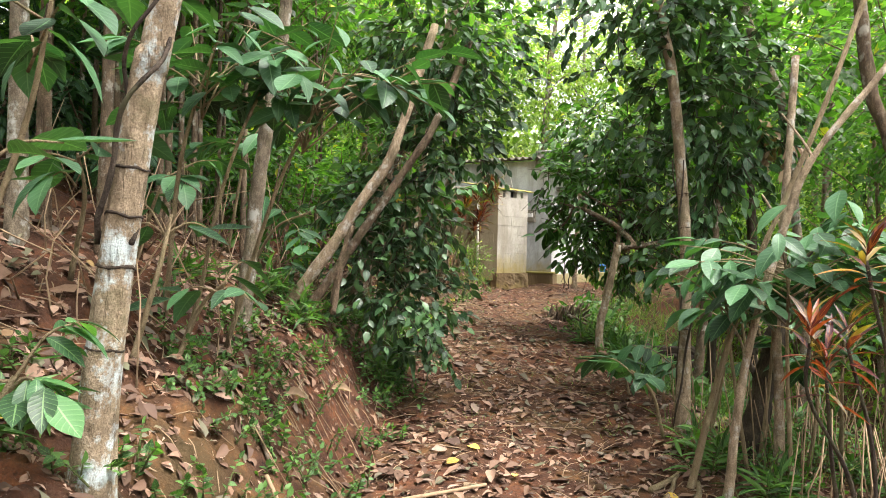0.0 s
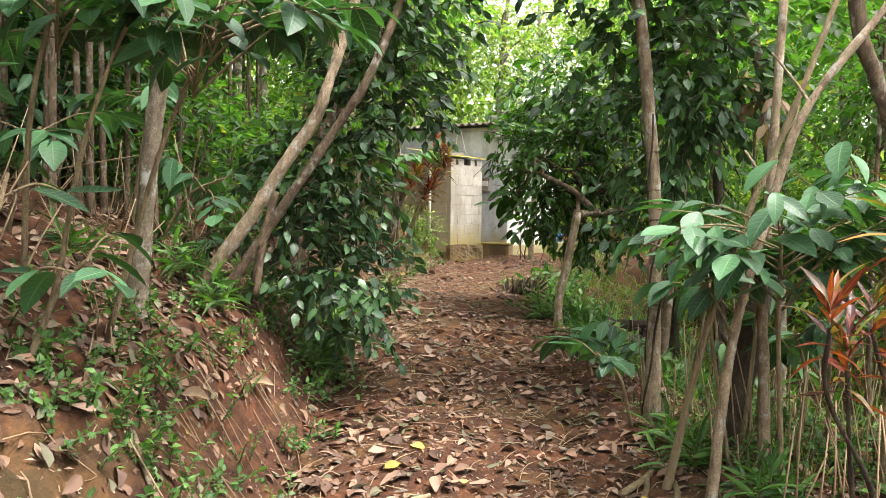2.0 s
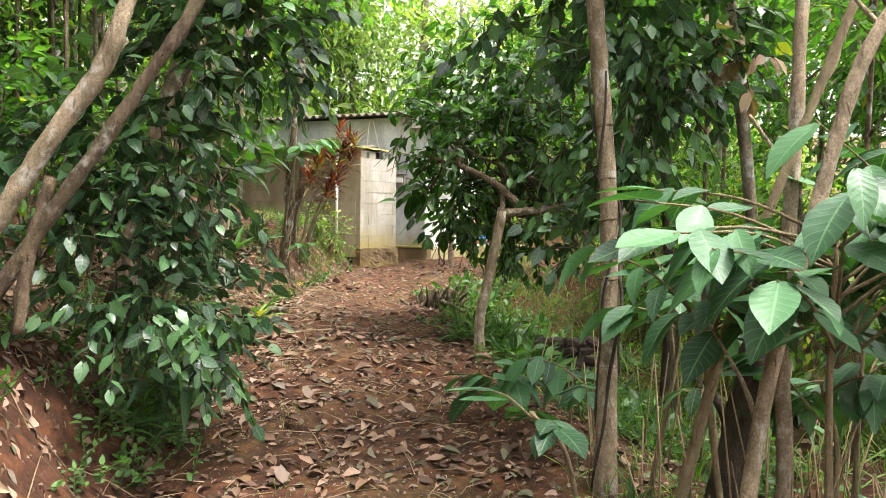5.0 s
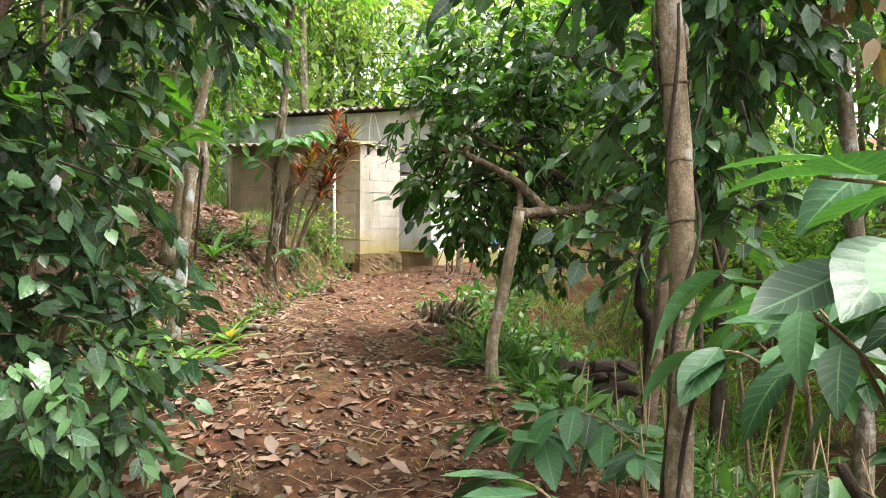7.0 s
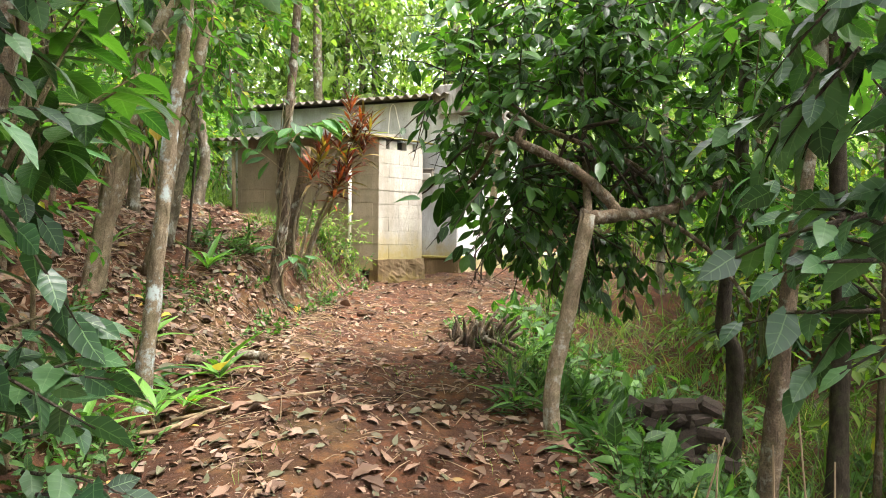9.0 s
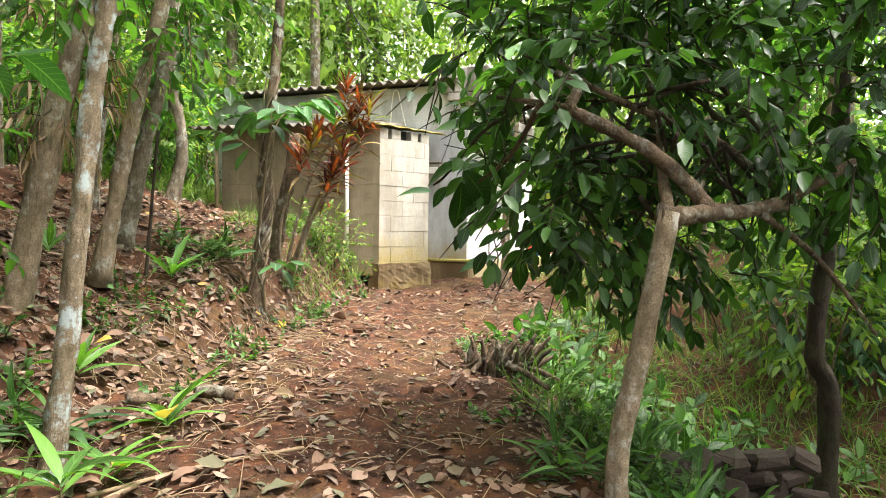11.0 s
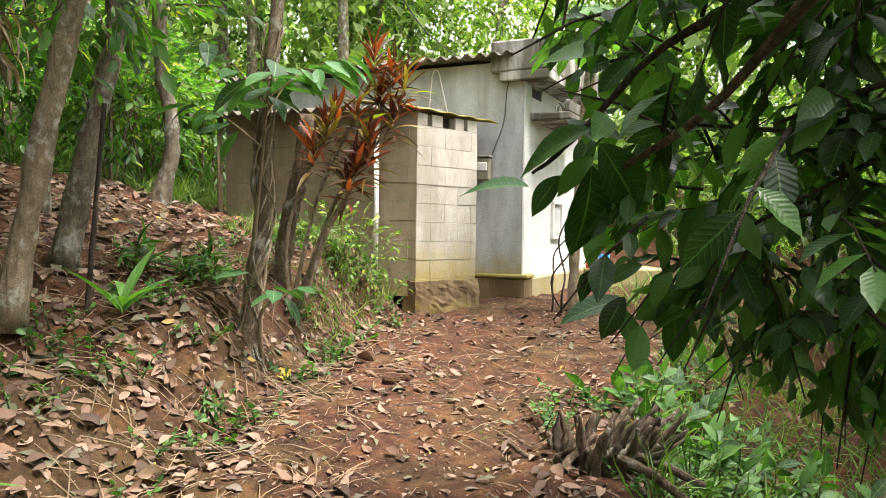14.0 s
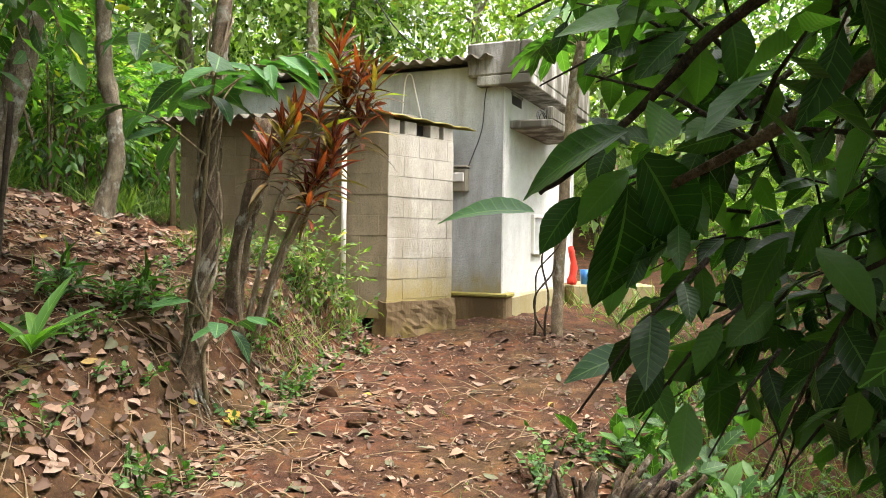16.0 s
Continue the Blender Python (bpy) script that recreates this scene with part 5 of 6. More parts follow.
def weed_variant(n, size, shape, mat, height, label, name="weed"):
    t = thing(name, label, "plant", (0, 0, -50))
    m = n
    B = np.zeros((m, 3))
    B[:, :2] = rng.normal(0, height * .35, (m, 2))
    D = rng.normal(0, .4, (m, 3))
    D[:, 2] = 1
    p, d, nn, s, tw = sprays(B, D, height * rng.uniform(.6, 1.2, m), 9, size, .1, 1.0, .5)
    V, F, U = leaf_set(p, d, nn, s, shape)
    put("foliage", mesh_of("foliage", V, F, U), mat, t)
    V, F, U = joined(tw)
    tagged(put("stem", mesh_of("stem", V, F), STEM_GREEN, t), kind="stuff")
    return t


def scatter_copies(base, spots, group):
    """The first spot takes the thing itself, the others copies."""
    base["group"] = group
    for k, (x, y, s) in enumerate(spots):
        m = Matrix.Translation(place(x, y, -.01)) @ pose(0, 0, 0, random.uniform(-8, 8), random.uniform(-8, 8), random.uniform(0, 360))
        if k == 0:
            base.matrix_basis = m
        else:
            copy_thing(base, m)


weed_a = weed_variant(8, .042, HEART_LEAF, LEAF_WEED, .2, "small bright green weed on the earth bank")
scatter_copies(weed_a, [(-.62, 3.0, 1), (-.85, 3.2, 1), (-.95, 3.6, 1), (-.7, 4.1, 1), (-.85, 4.6, 1), (-.95, 5.0, 1), (-.8, 5.3, 1), (-.6, 5.1, 1), (-.55, 4.4, 1), (-.62, 5.9, 1), (-.9, 2.6, 1), (-1.0, 2.9, 1), (-.42, 3.4, 1), (-.5, 3.8, 1), (-.75, 3.5, 1), (-1.05, 4.2, 1), (-1.15, 4.6, 1), (-.7, 4.7, 1), (-.45, 5.5, 1), (-.65, 6.3, 1), (-.5, 6.6, 1), (-.45, 7.0, 1), (-.2, 13.3, 1), (.1, 13.4, 1), (.2, 13.9, 1), (-.55, 12.5, 1), (-.3, 12.3, 1), (-.5, 11.7, 1), (-.55, 7.4, 1), (-.5, 7.8, 1), (-.6, 8.2, 1), (-.48, 8.9, 1),
                        (.1, 11.9, 1), (-.1, 11.4, 1), (.3, 12.9, 1), (.45, 13.5, 1), (.6, 13.9, 1), (.7, 14.3, 1), (.85, 14.8, 1), (-.2, 10.7, 1), (1.9, 11.8, 1), (2.0, 12.3, 1), (1.85, 12.0, 1), (2.1, 11.2, 1), (1.8, 10.4, 1)], "weeds on the bank")
bank_spots = []
for k in range(46):
    y = random.uniform(2.4, 8.2)
    bank_spots.append((float(left_edge(y)) - random.uniform(.3, 1.3), y, 1))
for k in range(16):
    y = random.uniform(11.0, 15.2)
    bank_spots.append((float(left_edge(y)) - random.uniform(.1, 1.2), y, 1))
for x, y, k in bank_spots:
    copy_thing(weed_a, Matrix.Translation(place(x, y, -.02)) @ pose(0, 0, 0, random.uniform(-15, 15), random.uniform(0, 30), random.uniform(0, 360)))
weed_b = weed_variant(9, .055, HEART_LEAF, LEAF_WEED, .38, "leafy green undergrowth at the path edge")
scatter_copies(weed_b, [(-.45, 6.4, 1), (-.7, 6.5, 1), (-.5, 6.8, 1), (-.42, 7.3, 1), (-.5, 7.7, 1), (-.55, 8.1, 1), (-.5, 8.5, 1), (-.6, 8.9, 1), (-.85, 8.8, 1), (-1.1, 9.2, 1), (-1.0, 9.7, 1), (-.85, 10.2, 1), (-1.2, 10.6, 1), (-1.4, 7.9, 1), (-.6, 7.2, 1), (-.75, 7.6, 1), (-.9, 8.0, 1), (-.7, 8.3, 1), (-1.0, 7.4, 1), (-.9, 6.9, 1), (-1.2, 8.6, 1), (2.1, 8.2, 1), (2.2, 9.4, 1), (2.1, 10.2, 1), (2.4, 10.9, 1), (2.3, 11.5, 1), (2.6, 12.0, 1), (2.9, 12.6, 1), (2.5, 8.6, 1), (2.4, 7.6, 1), (2.6, 5.8, 1), (2.5, 5.0, 1),
                        (2.9, 5.2, 1), (2.7, 4.3, 1), (3.1, 6.2, 1), (.35, 14.6, 1), (.55, 15.0, 1), (.75, 15.2, 1), (.2, 15.2, 1), (.4, 14.9, 1), (-.2, 14.4, 1), (3.2, 13.4, 1), (3.6, 12.8, 1)] + [(random.uniform(2.15, 3.7), random.uniform(8.0, 12.4), 1) for k in range(26)] + [(random.uniform(2.2, 3.4), random.uniform(4.2, 7.5), 1) for k in range(12)], "undergrowth")
weed_c = weed_variant(7, .2, LONG_LEAF, LEAF_WEED, .3, "narrow-leaved fern-like green undergrowth", "fern")
scatter_copies(weed_c, [(-.6, 6.7, 1), (-.55, 7.5, 1), (-.6, 8.4, 1), (-.9, 7.8, 1), (-.95, 9.4, 1), (-.7, 9.9, 1), (-1.3, 6.2, 1), (-.5, 13.0, 1), (-.9, 12.9, 1), (2.15, 8.8, 1), (2.3, 9.9, 1), (2.0, 9.5, 1), (2.6, 11.2, 1), (-1.5, 2.4, 1), (-1.2, 5.6, 1), (-1.5, 5.9, 1), (-1.8, 5.4, 1), (1.95, 4.3, 1), (1.85, 4.9, 1), (2.05, 5.4, 1), (3.0, 11.0, 1), (3.3, 11.8, 1), (3.6, 9.0, 1)] + [(random.uniform(2.1, 3.6), random.uniform(8.2, 12.0), 1) for k in range(16)], "ferns")
weed_d = weed_variant(5, .17, MID_LEAF, LEAF_WEED, .36, "broad pale-leaved undergrowth on the lower slope")
scatter_copies(weed_d, [(2.55, 11.7, 1), (2.85, 12.0, 1), (2.9, 10.2, 1), (3.1, 9.8, 1), (3.3, 10.9, 1), (3.5, 11.5, 1), (3.6, 12.3, 1), (3.9, 10.9, 1), (4.1, 11.8, 1), (3.0, 12.4, 1), (2.8, 9.2, 1), (3.3, 9.3, 1), (2.45, 10.1, 1), (2.6, 10.4, 1), (2.75, 10.9, 1), (2.5, 9.3, 1), (2.7, 9.9, 1), (3.0, 10.6, 1), (2.7, 12.6, 1), (3.1, 13.0, 1), (2.4, 12.4, 1), (2.6, 8.1, 1), (2.3, 8.5, 1), (3.3, 8.6, 1), (2.6, 10.7, 1), (2.9, 11.3, 1), (3.2, 12.2, 1), (2.5, 11.9, 1), (3.4, 10.2, 1), (4.2, 8.2, 1), (4.6, 9.6, 1), (3.9, 7.2, 1), (3.2, 7.4, 1), (4.4, 11.0, 1), (2.9, 7.9, 1), (3.0, 6.5, 1), (3.6, 5.2, 1), (3.2, 4.6, 1)], "broad-leaved undergrowth")

# ---- stump, stones, clods, sticks ----
st = thing("old_stump", "rotting dark stump with splintered roots at the path edge", "stump", place(1.88, 11.5))
for k in range(46):
    a = random.uniform(0, 6.28)
    r = .2 * math.sqrt(random.random())
    b = Vector((r * math.cos(a), r * .8 * math.sin(a), -.08))
    top = b + Vector((.6 * r * math.cos(a) + random.uniform(-.1, .26), .4 * r * math.sin(a) + random.uniform(-.08, .08), random.uniform(.12, .34) + .2 * random.random() * (1 - r / .2)))
    V, F, U = tube([tuple(b), tuple(b.lerp(top, .5) + Vector((random.uniform(-.03, .03), 0, 0))), tuple(top)], random.uniform(.022, .05), .012, 6, 4, .7)
    put("splinter", mesh_of("splinter", V, F), BARK_DARK if k % 3 == 0 else BARK_BROWN, st)
for e in ((.45, -.35), (.3, -.6), (-.2, -.2)):
    V, F, U = tube([(0, 0, .03), (e[0] * .5, e[1] * .5, .05), (e[0], e[1], -.03)], .035, .015, 6, 5, .3)
    put("root", mesh_of("root", V, F), BARK_BROWN, st)


def rock_mesh(seed, flat=.6):
    random.seed(int(seed * 10) + 5)
    bm = box_bm((1, .8, flat), (0, 0, 0), 0.1, 0.07)
    me = bpy.data.meshes.new("stone")
    bm.to_mesh(me)
    bm.free()
    me.materials.append(STONE)
    return me


rocks = [rock_mesh(k * 3.1, .42) for k in range(5)]
pile = thing("stone_pile", "low dry wall of dark stacked stones below the path", "stone wall", (2.45, 9.85, -.28))
for row in range(6):
    for k in range(5):
        m = Matrix.Translation((.1 + k * .2 + (row % 2) * .1 + random.uniform(-.03, .03), random.uniform(-.08, .08) + row * .025, .02 + row * .092)) @ pose(0, 0, 0, random.uniform(-22, 22), random.uniform(-22, 22), random.uniform(-40, 40))
        w = random.uniform(.19, .27)
        put("stone", random.choice(rocks), None, pile, "", m @ Matrix.Diagonal((w, w, .24, 1)))
clod = rock_mesh(40, .6)
clod.materials[0] = SOIL
for k, (x, y, s) in enumerate(((.9, 12.95, .13), (1.0, 13.05, .09), (1.35, 11.0, .08), (.3, 8.6, .07), (-.35, 4.5, .08), (-.25, 6.3, .12), (-.2, 6.05, .08), (.5, 13.2, .07))):
    tagged(put("clod", clod, None, None, "", Matrix.Translation(place(x, y, s * .15)) @ pose(0, 0, 0, 0, 0, k * 70) @ Matrix.Diagonal((s, s, s, 1))), "small clod of red earth on the path", "clod", "clods on the path")

for k, (a, b, r, mat, lab) in enumerate((((-.1, 10.62), (.12, 10.5), .045, BARK_BROWN, "short brown log at the bank foot"), ((-.45, 10.4), (-.22, 10.55), .04, BARK_BROWN, "short brown log at the bank foot"),
                                         ((-.3, 9.35), (.6, 9.75), .012, DRY_STALK, "dry stick lying across the path"), ((-.6, 9.0), (-.1, 9.4), .016, DRY_STALK, "dry cane at the bank foot"),
                                         ((.6, 6.3), (1.5, 6.9), .009, BARK_DARK, "thin dark stick on the path"), ((-.4, 4.15), (.3, 4.5), .014, DRY_STALK, "dry cane on the leaf litter"),
                                         ((1.35, 4.6), (1.75, 5.1), .022, STEM_PALE, "cut pale branch at the path edge"), ((1.3, 4.3), (1.6, 4.9), .018, STEM_PALE, "cut pale branch at the path edge"),
                                         ((1.5, 4.3), (1.7, 4.75), .02, STEM_PALE, "cut pale branch at the path edge"), ((.35, 5.9), (.9, 6.1), .007, DRY_STALK, "thin dry stick on the path"),
                                         ((-1.2, 4.0), (-.85, 3.7), .014, BARK_BROWN, "brown stick on the bank"), ((-.85, 3.6), (-.55, 3.3), .012, DRY_STALK, "dry cane on the bank"),
                                         ((-.2, 11.4), (.35, 11.7), .012, BARK_BROWN, "dry stick on the litter"), ((2.0, 11.2), (2.35, 10.9), .02, BARK_BROWN, "crooked root beside the stump"))):
    p, q = place(*a, r), place(*b, r)
    mid = ((a[0] + b[0]) / 2 + .03, (a[1] + b[1]) / 2)
    V, F, U = tube([(0, 0, 0), tuple(Vector(place(*mid, r)) - Vector(p)), tuple(Vector(q) - Vector(p))], r, r * .8, 7, 5, .15)
    s = tagged(put("stick" if r < .03 else "log", mesh_of("stick", V, F), mat), lab, "stick" if r < .03 else "log")
    s.location = p


for k in range(34):
    y = random.uniform(2.5, 7.6) if k < 20 else random.uniform(11.5, 15.0)
    e = float(left_edge(y))
    a = place(e - random.uniform(.45, .9), y, .02)
    b = place(e - random.uniform(.0, .25), y + random.uniform(-.3, .3), .015)
    c = place((a[0] + b[0]) / 2, (a[1] + b[1]) / 2, .05)
    V, F, U = tube([(0, 0, 0), tuple(Vector(c) - Vector(a)), tuple(Vector(b) - Vector(a))], random.uniform(.002, .005), .0015, 5, 5, .2)
    tagged(put("dry_cane", mesh_of("dry_cane", V, F), DRY_STALK if k % 3 else BARK_BROWN, None, "", Matrix.Translation(a)), "thin dry cane hanging down the earth bank", "cane", "canes on the bank")


V, F, U = ragged(leaf_shape(1, .42, 8, 2, .5, .5, .1), 95, .015)
pod_mesh = mesh_of("dead_leaf", V, F, U)
pod_mesh.materials.append(LEAF_DEAD)
for x, y, s_, a in ((-1.2, 3.6, .16, 1.3), (-1.1, 3.35, .15, 2.0), (-1.05, 2.75, .17, 2.2), (-.5, 3.5, .24, 1.9), (-.46, 3.6, .22, 1.4), (-.95, 4.4, .15, .6), (-.8, 5.3, .16, .2), (-.62, 11.9, .18, .9), (.05, 11.3, .2, 2.5), (-.2, 11.1, .19, 1.2), (.35, 10.6, .15, .5), (.1, 12.1, .18, 2.1)):
    tagged(put("dead_leaf", pod_mesh, None, None, "", leaf_pose(place(x, y, .03), (math.cos(a), math.sin(a) * .5, -.3 * math.sin(a)), (.5, -.6, 1), s_)), "large brown curled dead leaf on the bank", "leaf", "large dead leaves")
YELLOW = leaf_material("yellow_leaf", (0.55, 0.36, 0.05), (0.62, 0.47, 0.12), (0.6, 0.45, 0.15), 0.6, 0.25, None, 5.0)
for k in range(2):
    V, F, U = ragged(leaf_shape(1, .62, 8, 2, .5, .15, .1 * k), 80 + k, .012)
    yellow_mesh = mesh_of("yellow_leaf", V, F, U)
    yellow_mesh.materials.append(YELLOW)
    for x, y, up, s_, tilt in ((.2, 12.74, .02, .17, .3), (-.13, 9.95, .12, .2, .6), (-.2, 9.6, .03, .14, .2), (-.75, 10.75, .1, .14, .4), (.3, 5.2, .02, .1, .1), (.05, 4.9, .02, .11, .2), (.5, 4.7, .02, .08, .1), (1.4, 4.5, .02, .1, .1), (1.0, 13.6, .01, .07, .1))[k::2]:
        tagged(put("yellow_leaf", yellow_mesh, None, None, "", leaf_pose(place(x, y, up), (math.cos(x * 9), math.sin(x * 9), tilt), (0, -.4, 1), s_)), "yellow fallen leaf lying on the litter", "leaf", "yellow fallen leaves")

owner = bpy.data.objects["slope_tree.001"]
put("leaf", yellow_mesh, None, owner, "yellow and brown dying leaf", leaf_pose(Vector((-.66, 10.4, 2.32)) - owner.location, (.1, 0, -1), (.2, -1, .1), .16))
limb(owner, [(-.9, 11.0, 2.8), (-.75, 10.7, 2.6), (-.66, 10.4, 2.33)], .008, .004, BARK_BROWN, "branch", 5)


bush = thing("bush", "yellow-green leafy bush beside the vent pipe on the bank", "shrub", place(.5, 14.75))
for k in range(7):
    a = k * .9
    V, F, U = tube([(0, 0, -.05), (.1 * math.cos(a), .1 * math.sin(a), .25), (.26 * math.cos(a), .22 * math.sin(a), .5 + .06 * (k % 3))], .008, .004, 5, 4, .1)
    put("stem", mesh_of("stem", V, F), STEM_PALE, bush)
x, y, z = place(.5, 14.75)
crown(bush, [((x, y, z + .38), (.38, .3, .3)), ((x + .22, y, z + .2), (.2, .2, .2)), ((x - .2, y, z + .55), (.2, .2, .2))], 110, .065, MID_LEAF, LEAF_LIGHT, 7, .2, STEM_PALE, .1)


# ---- forest behind and around ----
def forest_variant(height, r, blobs, n, size, shape, mat, bark, label, name="forest_tree", count=8, length=.6):
    t = thing(name, label, "tree", (0, 0, 0))
    lean = random.uniform(-.06, .06) * height
    V, F, U = tube([(0, 0, -.3), (lean * .3, 0, height * .33), (lean * .5, lean * .4, height * .66), (lean, lean, height)], r, r * .45, 8, 6, .12, .4)
    put("trunk", mesh_of("trunk", V, F), bark, t)
    for k in range(5):
        a = k * 2.4
        z = height * random.uniform(.5, .9)
        V, F, U = tube([(lean * z / height, lean * .4, z), (.5 * math.cos(a), .5 * math.sin(a), z + .5), (1.2 * math.cos(a), 1.2 * math.sin(a), z + .9)], r * .4, r * .15, 6, 4, .1)
        put("limb", mesh_of("limb", V, F), bark, t)
    crown(t, blobs, n, size, shape, mat, count, length, bark)
    return t


def placed(base, spots, group):
    base["group"] = group
    for k, (x, y) in enumerate(spots):
        m = Matrix.Translation(place(x, y, -.05)) @ pose(0, 0, 0, 0, 0, random.uniform(0, 360))
        if k == 0:
            base.matrix_basis = m
        else:
            copy_thing(base, m)


def spread(n, x0, x1, y0, y1, gap=.7):
    out = []
    while len(out) < n:
        p = (random.uniform(x0, x1), random.uniform(y0, y1))
        if all(math.hypot(p[0] - q[0], p[1] - q[1]) > gap for q in out[-40:]):
            out.append(p)
    return out


thin_a = forest_variant(6.5, .06, [((0, 0, 5.6), (1.4, 1.4, .9)), ((.3, 0, 3.8), (.9, .9, .6))], 230, .16, FAR_LEAF, LEAF_FOREST, BARK_GREY, "slim forest tree on the slope")
# the five listed spots at the walk's start are unseen trees, added for shading
placed(thin_a, spread(11, -8, -2.2, 3.5, 15, .9) + spread(5, 5, 9, 5, 16, 1.5) + [(-3, -1), (3.5, -1.5), (-2, -4), (1.5, -5), (4.5, 1.5)], "forest trees")
thin_b = forest_variant(5.0, .045, [((0, 0, 4.2), (1.1, 1.1, .9)), ((-.3, .2, 2.6), (.7, .7, .5))], 200, .15, FAR_LEAF, LEAF_FOREST, BARK_BROWN, "slim brown-barked forest tree on the slope")
placed(thin_b, spread(12, -6, -2.2, 4, 14, .8) + spread(5, 4.8, 8, 4, 15, 1.3), "forest trees")
bare = forest_variant(4.5, .03, [((0, 0, 4.0), (.7, .7, .7))], 60, .15, FAR_LEAF, LEAF_FOREST, BARK_BROWN, "bare slender stem among the trees", "thin_tree")
placed(bare, spread(46, -4.5, -1.8, 4.0, 13.5, .3) + spread(9, 4.4, 7.5, 4.5, 12, .6), "thin trees")
tall = forest_variant(10, .14, [((0, 0, 8), (2.8, 2.8, 1.8)), ((1.2, 0, 5.8), (1.6, 1.6, 1.0)), ((-1.2, .6, 6.4), (1.5, 1.5, 1.0))], 390, .22, FAR_LEAF, LEAF_HILL_LIT, BARK_GREY, "tall pale green tree behind the house", "tall_tree", 8, .8)
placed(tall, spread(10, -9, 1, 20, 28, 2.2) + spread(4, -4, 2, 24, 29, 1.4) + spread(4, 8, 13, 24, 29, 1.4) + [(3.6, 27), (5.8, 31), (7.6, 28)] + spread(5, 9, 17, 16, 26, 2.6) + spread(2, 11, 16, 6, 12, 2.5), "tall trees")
mixed = forest_variant(9, .13, [((0, 0, 6.8), (2.4, 2.4, 2.0)), ((.8, .8, 4.6), (1.6, 1.6, 1.2)), ((-.8, -.5, 3.2), (1.3, 1.3, 1.0))], 370, .2, FAR_LEAF, LEAF_FOREST, BARK_GREY, "tall leafy green forest tree on the slope", "tall_tree", 8, .8)
placed(mixed, spread(6, -13, -6, 6, 22, 2.2) + spread(4, -4, 2, 26, 34, 1.8) + spread(4, 10, 15, 25, 34, 1.8) + spread(3, 12, 18, 10, 20, 2.5), "tall trees")


def shrub_variant(size, n, mat, label, h=1.2, shape=SHRUB_LEAF):
    t = thing("shrub", label, "shrub", (0, 0, 0))
    for k in range(4):
        a = k * 1.6
        V, F, U = tube([(0, 0, -.1), (.15 * math.cos(a), .15 * math.sin(a), h * .5), (.35 * math.cos(a), .35 * math.sin(a), h)], .018, .008, 6, 4, .1)
        put("stem", mesh_of("stem", V, F), BARK_BROWN, t)
    crown(t, [((0, 0, h * .75), (.6, .6, h * .5)), ((.3, .2, h * 1.15), (.4, .4, h * .3))], n, size, shape, mat, 7, .35, BARK_BROWN)
    return t


sh_a = shrub_variant(.17, 80, LEAF_COFFEE, "dark green coffee shrub under the trees")
placed(sh_a, spread(20, -7, -3.2, 5.5, 14, .7) + spread(7, 5, 9, 4, 13, .9) + [(-2.6, 2.6), (3.4, 3.6), (3.9, 4.4)], "coffee shrubs under the trees")
sh_b = shrub_variant(.14, 110, LEAF_LIGHT, "light green leafy shrub among the trees", 1.5)
placed(sh_b, spread(12, -6, -1.8, 16.5, 21, .9) + spread(12, 4.5, 9, 7, 16, 1.1) + spread(8, 6, 12, 15, 22, 1.3), "light green shrubs")
sh_c = shrub_variant(.13, 110, LEAF_FOREST, "dense green shrub on the slope", 1.3)
placed(sh_c, spread(14, -6.5, -2.8, 7, 16, .8) + spread(9, -4.5, -1.7, 15.5, 19, .6) + spread(8, 5.5, 9, 8, 15, .9) + [(-2.0, 8.0), (-1.9, 9.0), (-1.8, 10.0)], "green shrubs")
grass_patch("forest floor herbs and grass among litter", 2200, (-9, -2.8, 6.0, 18.0), .35, lambda x, y: clumpy(x, y, 1.1, .4))
grass_patch("forest floor herbs and grass among litter", 6000, (3.5, 10, 3.0, 18.0), .45, lambda x, y: clumpy(x, y, 1.1, -.3))


def woods(n, x0, x1, y0, y1, top, size, mat, label):
    x, y, z = scatter(n, x0, x1, y0, y1)
    h = rng.random(n) ** .8 * top * (.6 + .4 * np.sin(x * .9 + np.sin(y * .5)) * np.cos(y * .7))
    P = np.stack([x, y, z + h], -1)
    D = rng.normal(0, 1, (n, 3)) - np.array([0, .4, .5])
    N = rng.normal(0, .6, (n, 3)) + np.array([0, -.6, 1.0])
    return stuff("far_woods", P, D, N, size * rng.uniform(.5, 1.3, n), FLAKE, mat, label, "woods")


# woods in the lightened leaf colour, which carries their brightness
woods(34000, -16, 20, 25, 42, 7.5, .42, LEAF_HILL_LIT, "dense light green wooded hillside behind the house")
woods(26000, -14, 18, 22, 40, 8.0, .3, LEAF_HILL_LIT, "light green foliage on the wooded hillside")
woods(16000, -20, -6, 0, 26, 5.5, .36, LEAF_HILL_LIT, "dense green foliage up the slope")
woods(12000, 11, 26, -2, 28, 4.5, .36, LEAF_HILL_LIT, "light green foliage beyond the lower slope")


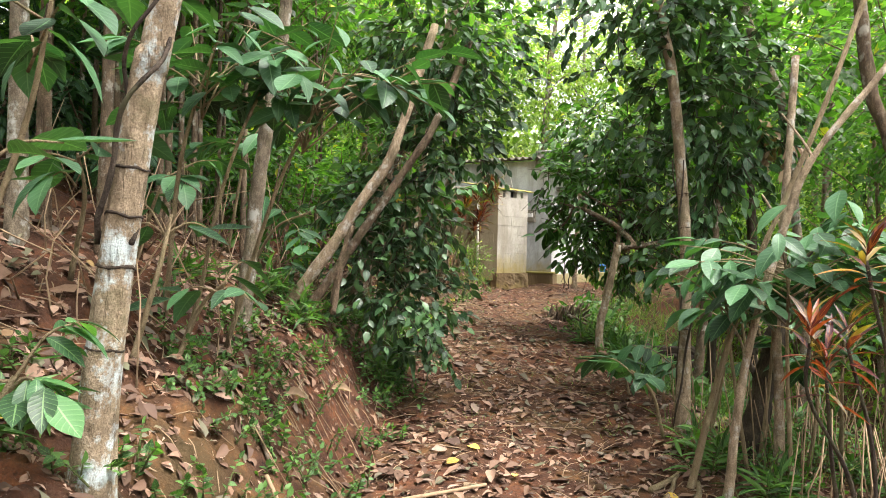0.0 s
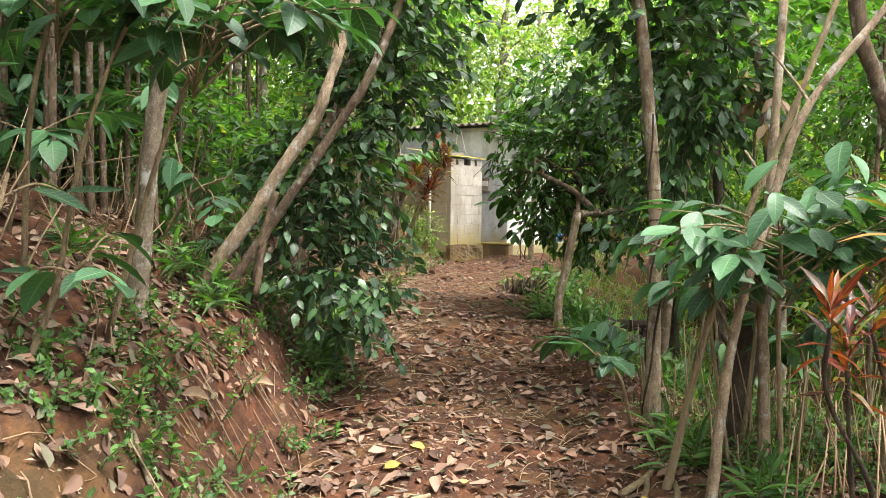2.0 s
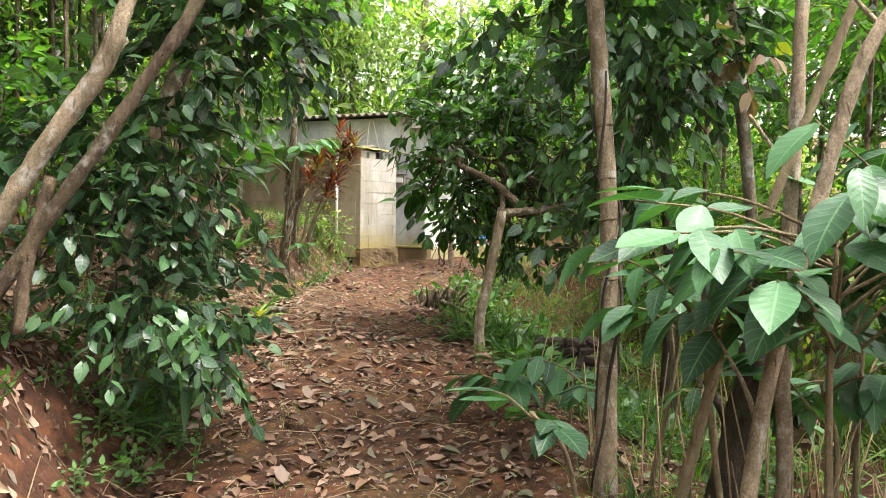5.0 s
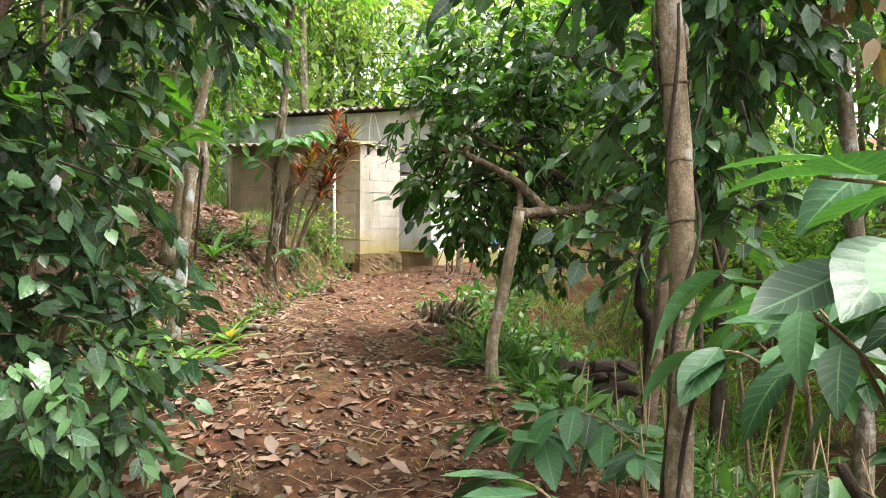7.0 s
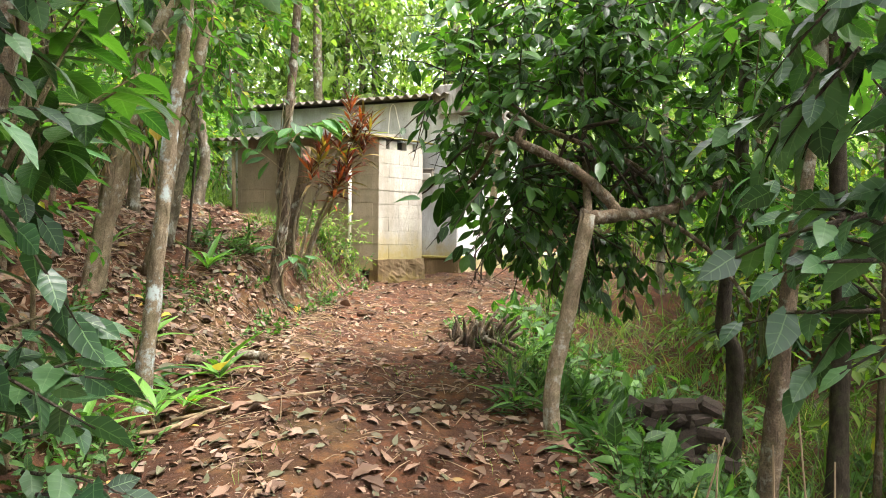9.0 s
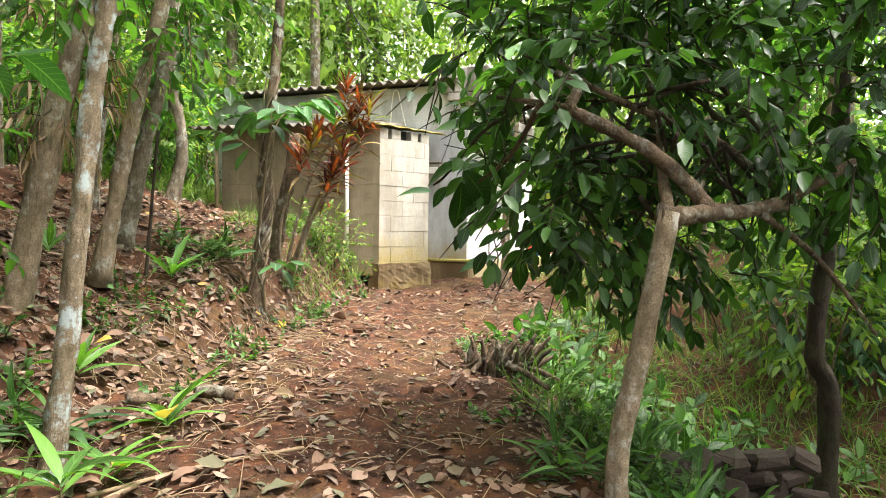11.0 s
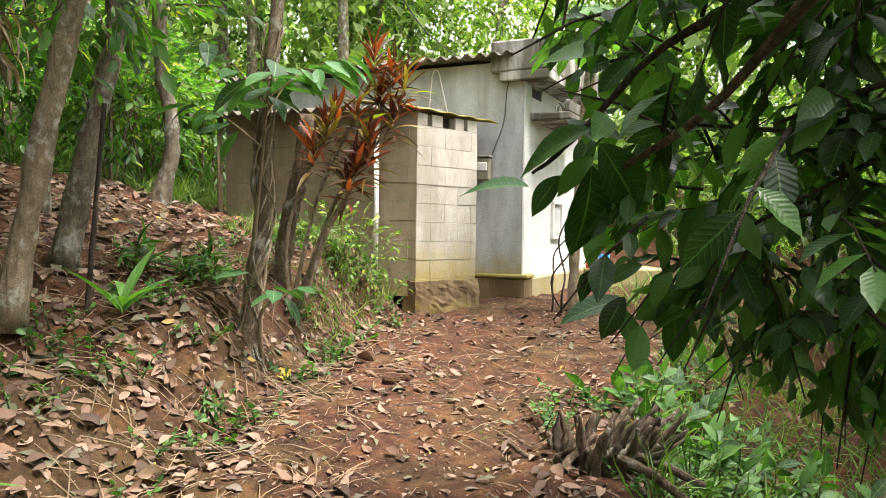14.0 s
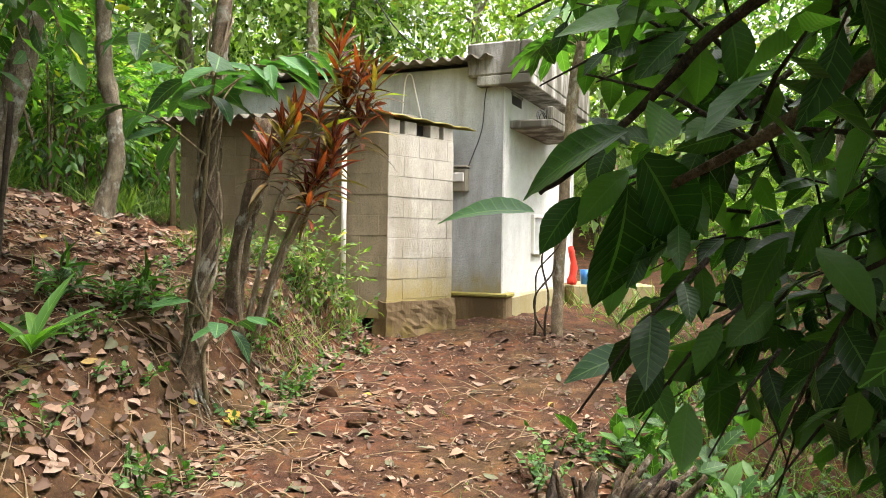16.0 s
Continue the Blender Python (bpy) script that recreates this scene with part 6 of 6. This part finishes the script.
# ---- leaf litter ----
def litter(n, x0, x1, y0, y1, size, keep):
    x, y, z = scatter(n, x0, x1, y0, y1)
    k = keep(x, y)
    x, y = x[k], y[k]
    z = ground_height(x, y) + relief(x, y)
    m = len(x)
    gx = (ground_height(x + .04, y) - ground_height(x - .04, y)) / .08
    gy = (ground_height(x, y + .04) - ground_height(x, y - .04)) / .08
    N = np.stack([-gx, -gy, np.ones(m)], -1) + rng.normal(0, .2, (m, 3))
    D = rng.normal(0, 1, (m, 3))
    D -= unit(N) * (D * unit(N)).sum(1)[:, None]
    S = size * rng.uniform(.45, 1.25, m)
    return np.stack([x, y, z + .003 + rng.uniform(0, .007, m)], -1), D, N, S


def sparse(x, y):
    """Fewer leaves on the trodden strip near the house."""
    mid = np.exp(-((x - line(y, (4, .7), (9, .9), (12, 1.3), (15, 2.0))) / .75) ** 2)
    bare = mid * line(y, (4, .15), (8, .2), (11, .5), (14, .85), (16, .95))
    steep = np.exp(-((left_edge(y) - x - .27) / .13) ** 2) * line(y, (2, .85), (6.5, .75), (9, .1), (16, .1))
    return rng.random(len(x)) > np.maximum(bare, steep)


P, D, N, S = litter(13000, -1.9, 3.0, -1.5, 15.5, .09, sparse)
stuff("leaf_litter", P, D, N, S, CURLED, LITTER, "dry brown, tan and green fallen leaves over red soil", "leaf litter")
P, D, N, S = litter(58000, -2.2, 3.0, -1.0, 17.0, .036, lambda x, y: rng.random(len(x)) > .25)
stuff("leaf_litter", P, D, N, S, FLAKE, LITTER, "crumbled fragments of dry leaves on the soil", "leaf litter")
P, D, N, S = litter(16000, -7, -1.4, -2, 17.0, .12, lambda x, y: x == x)
stuff("leaf_litter", P, D, N, S, FLAKE, LITTER, "dry brown fallen leaves on the forest slope", "leaf litter")
P, D, N, S = litter(5000, 2.6, 9, -2, 16.0, .12, lambda x, y: x == x)
stuff("leaf_litter", P, D, N, S, FLAKE, LITTER, "dry brown fallen leaves on the lower slope", "leaf litter")
P, D, N, S = litter(4800, -2.2, 1.0, 9.8, 15.6, .08, lambda x, y: x < left_edge(y) + .1)
stuff("leaf_litter", P, D, N, S, CURLED, LITTER, "pale dry leaves heaped on the bank by the shed", "leaf litter")
P, D, N, S = litter(2600, -2.6, -.7, 1.0, 9.0, .085, lambda x, y: x < left_edge(y) - .42)
stuff("leaf_litter", P, D, N, S, CURLED, LITTER, "dry brown leaves heaped on top of the bank", "leaf litter")
P, D, N, S = litter(220, -2.0, 1.0, 9.4, 15.2, .15, lambda x, y: x < left_edge(y) + .35)
stuff("leaf_litter", P, D, N + rng.normal(0, .25, N.shape), S, CURLED, LITTER, "large curled dry leaves on the bank by the shed", "leaf litter")
stalks = []
for k in range(150):
    x, y = random.uniform(1.95, 3.6), random.uniform(2.9, 7.5)
    p, l = Vector(place(x, y, -.02)), random.uniform(.25, .9)
    q = p + Vector((random.gauss(0, .16) * l, random.gauss(0, .16) * l, l))
    stalks.append(tube([tuple(p), tuple(p.lerp(q, .5) + Vector((random.gauss(0, .02), random.gauss(0, .02), 0))), tuple(q)], .0055, .003, 4, 1))
for k in range(140):
    x, y = random.uniform(-3.6, -1.15), random.uniform(3.2, 9.0)
    p, l = Vector(place(x, y, -.02)), random.uniform(.2, 1.5)
    q = p + Vector((random.gauss(.05, .3) * l, random.gauss(0, .3) * l, l * random.uniform(.15, .9)))
    stalks.append(tube([tuple(p), tuple(p.lerp(q, .5) + Vector((random.gauss(0, .03), random.gauss(0, .03), 0))), tuple(q)], .007, .003, 4, 1))
V, F, U = joined(stalks)
tagged(put("dry_stalks", mesh_of("dry_stalks", V, F), DRY_STALK), "thin dry stalks standing and leaning among the undergrowth", "stalks", kind="stuff")
twig_parts = []
for k in range(1700):
    x, y = (random.uniform(-2.2, 2.4), random.uniform(2.4, 14.5)) if k < 1000 else (random.uniform(-2.2, .7), random.uniform(9.5, 15.0))
    a, l = random.uniform(0, 3.14), random.uniform(.06, .4)
    p, q = place(x, y, .015), place(x + l * math.cos(a), y + l * math.sin(a), .02)
    twig_parts.append(tube([p, ((p[0] + q[0]) / 2, (p[1] + q[1]) / 2 + .01, (p[2] + q[2]) / 2 + .012), q], .0035, .002, 4, 1))
V, F, U = joined(twig_parts)
tagged(put("fallen_twigs", mesh_of("fallen_twigs", V, F), DRY_STALK), "thin dry twigs scattered over the leaf litter", "twigs", kind="stuff")
P, D, N, S = litter(420, -.6, 2.0, 3.6, 9.5, .13, sparse)
fallen = []
for k in range(3):
    V, F, U = ragged(leaf_shape(1, .5, 6, 1, .5, .3, -.15 + .12 * k), 50 + k, .03)
    me = mesh_of("fallen_leaf", V, F, U)
    me.materials.append(LITTER)
    fallen.append(me)
for k in range(min(290, len(P))):
    put("fallen_leaf", fallen[k % 3], None, ground, "", leaf_pose(P[k] + np.array([0, 0, .012]), D[k], N[k], float(S[k])))
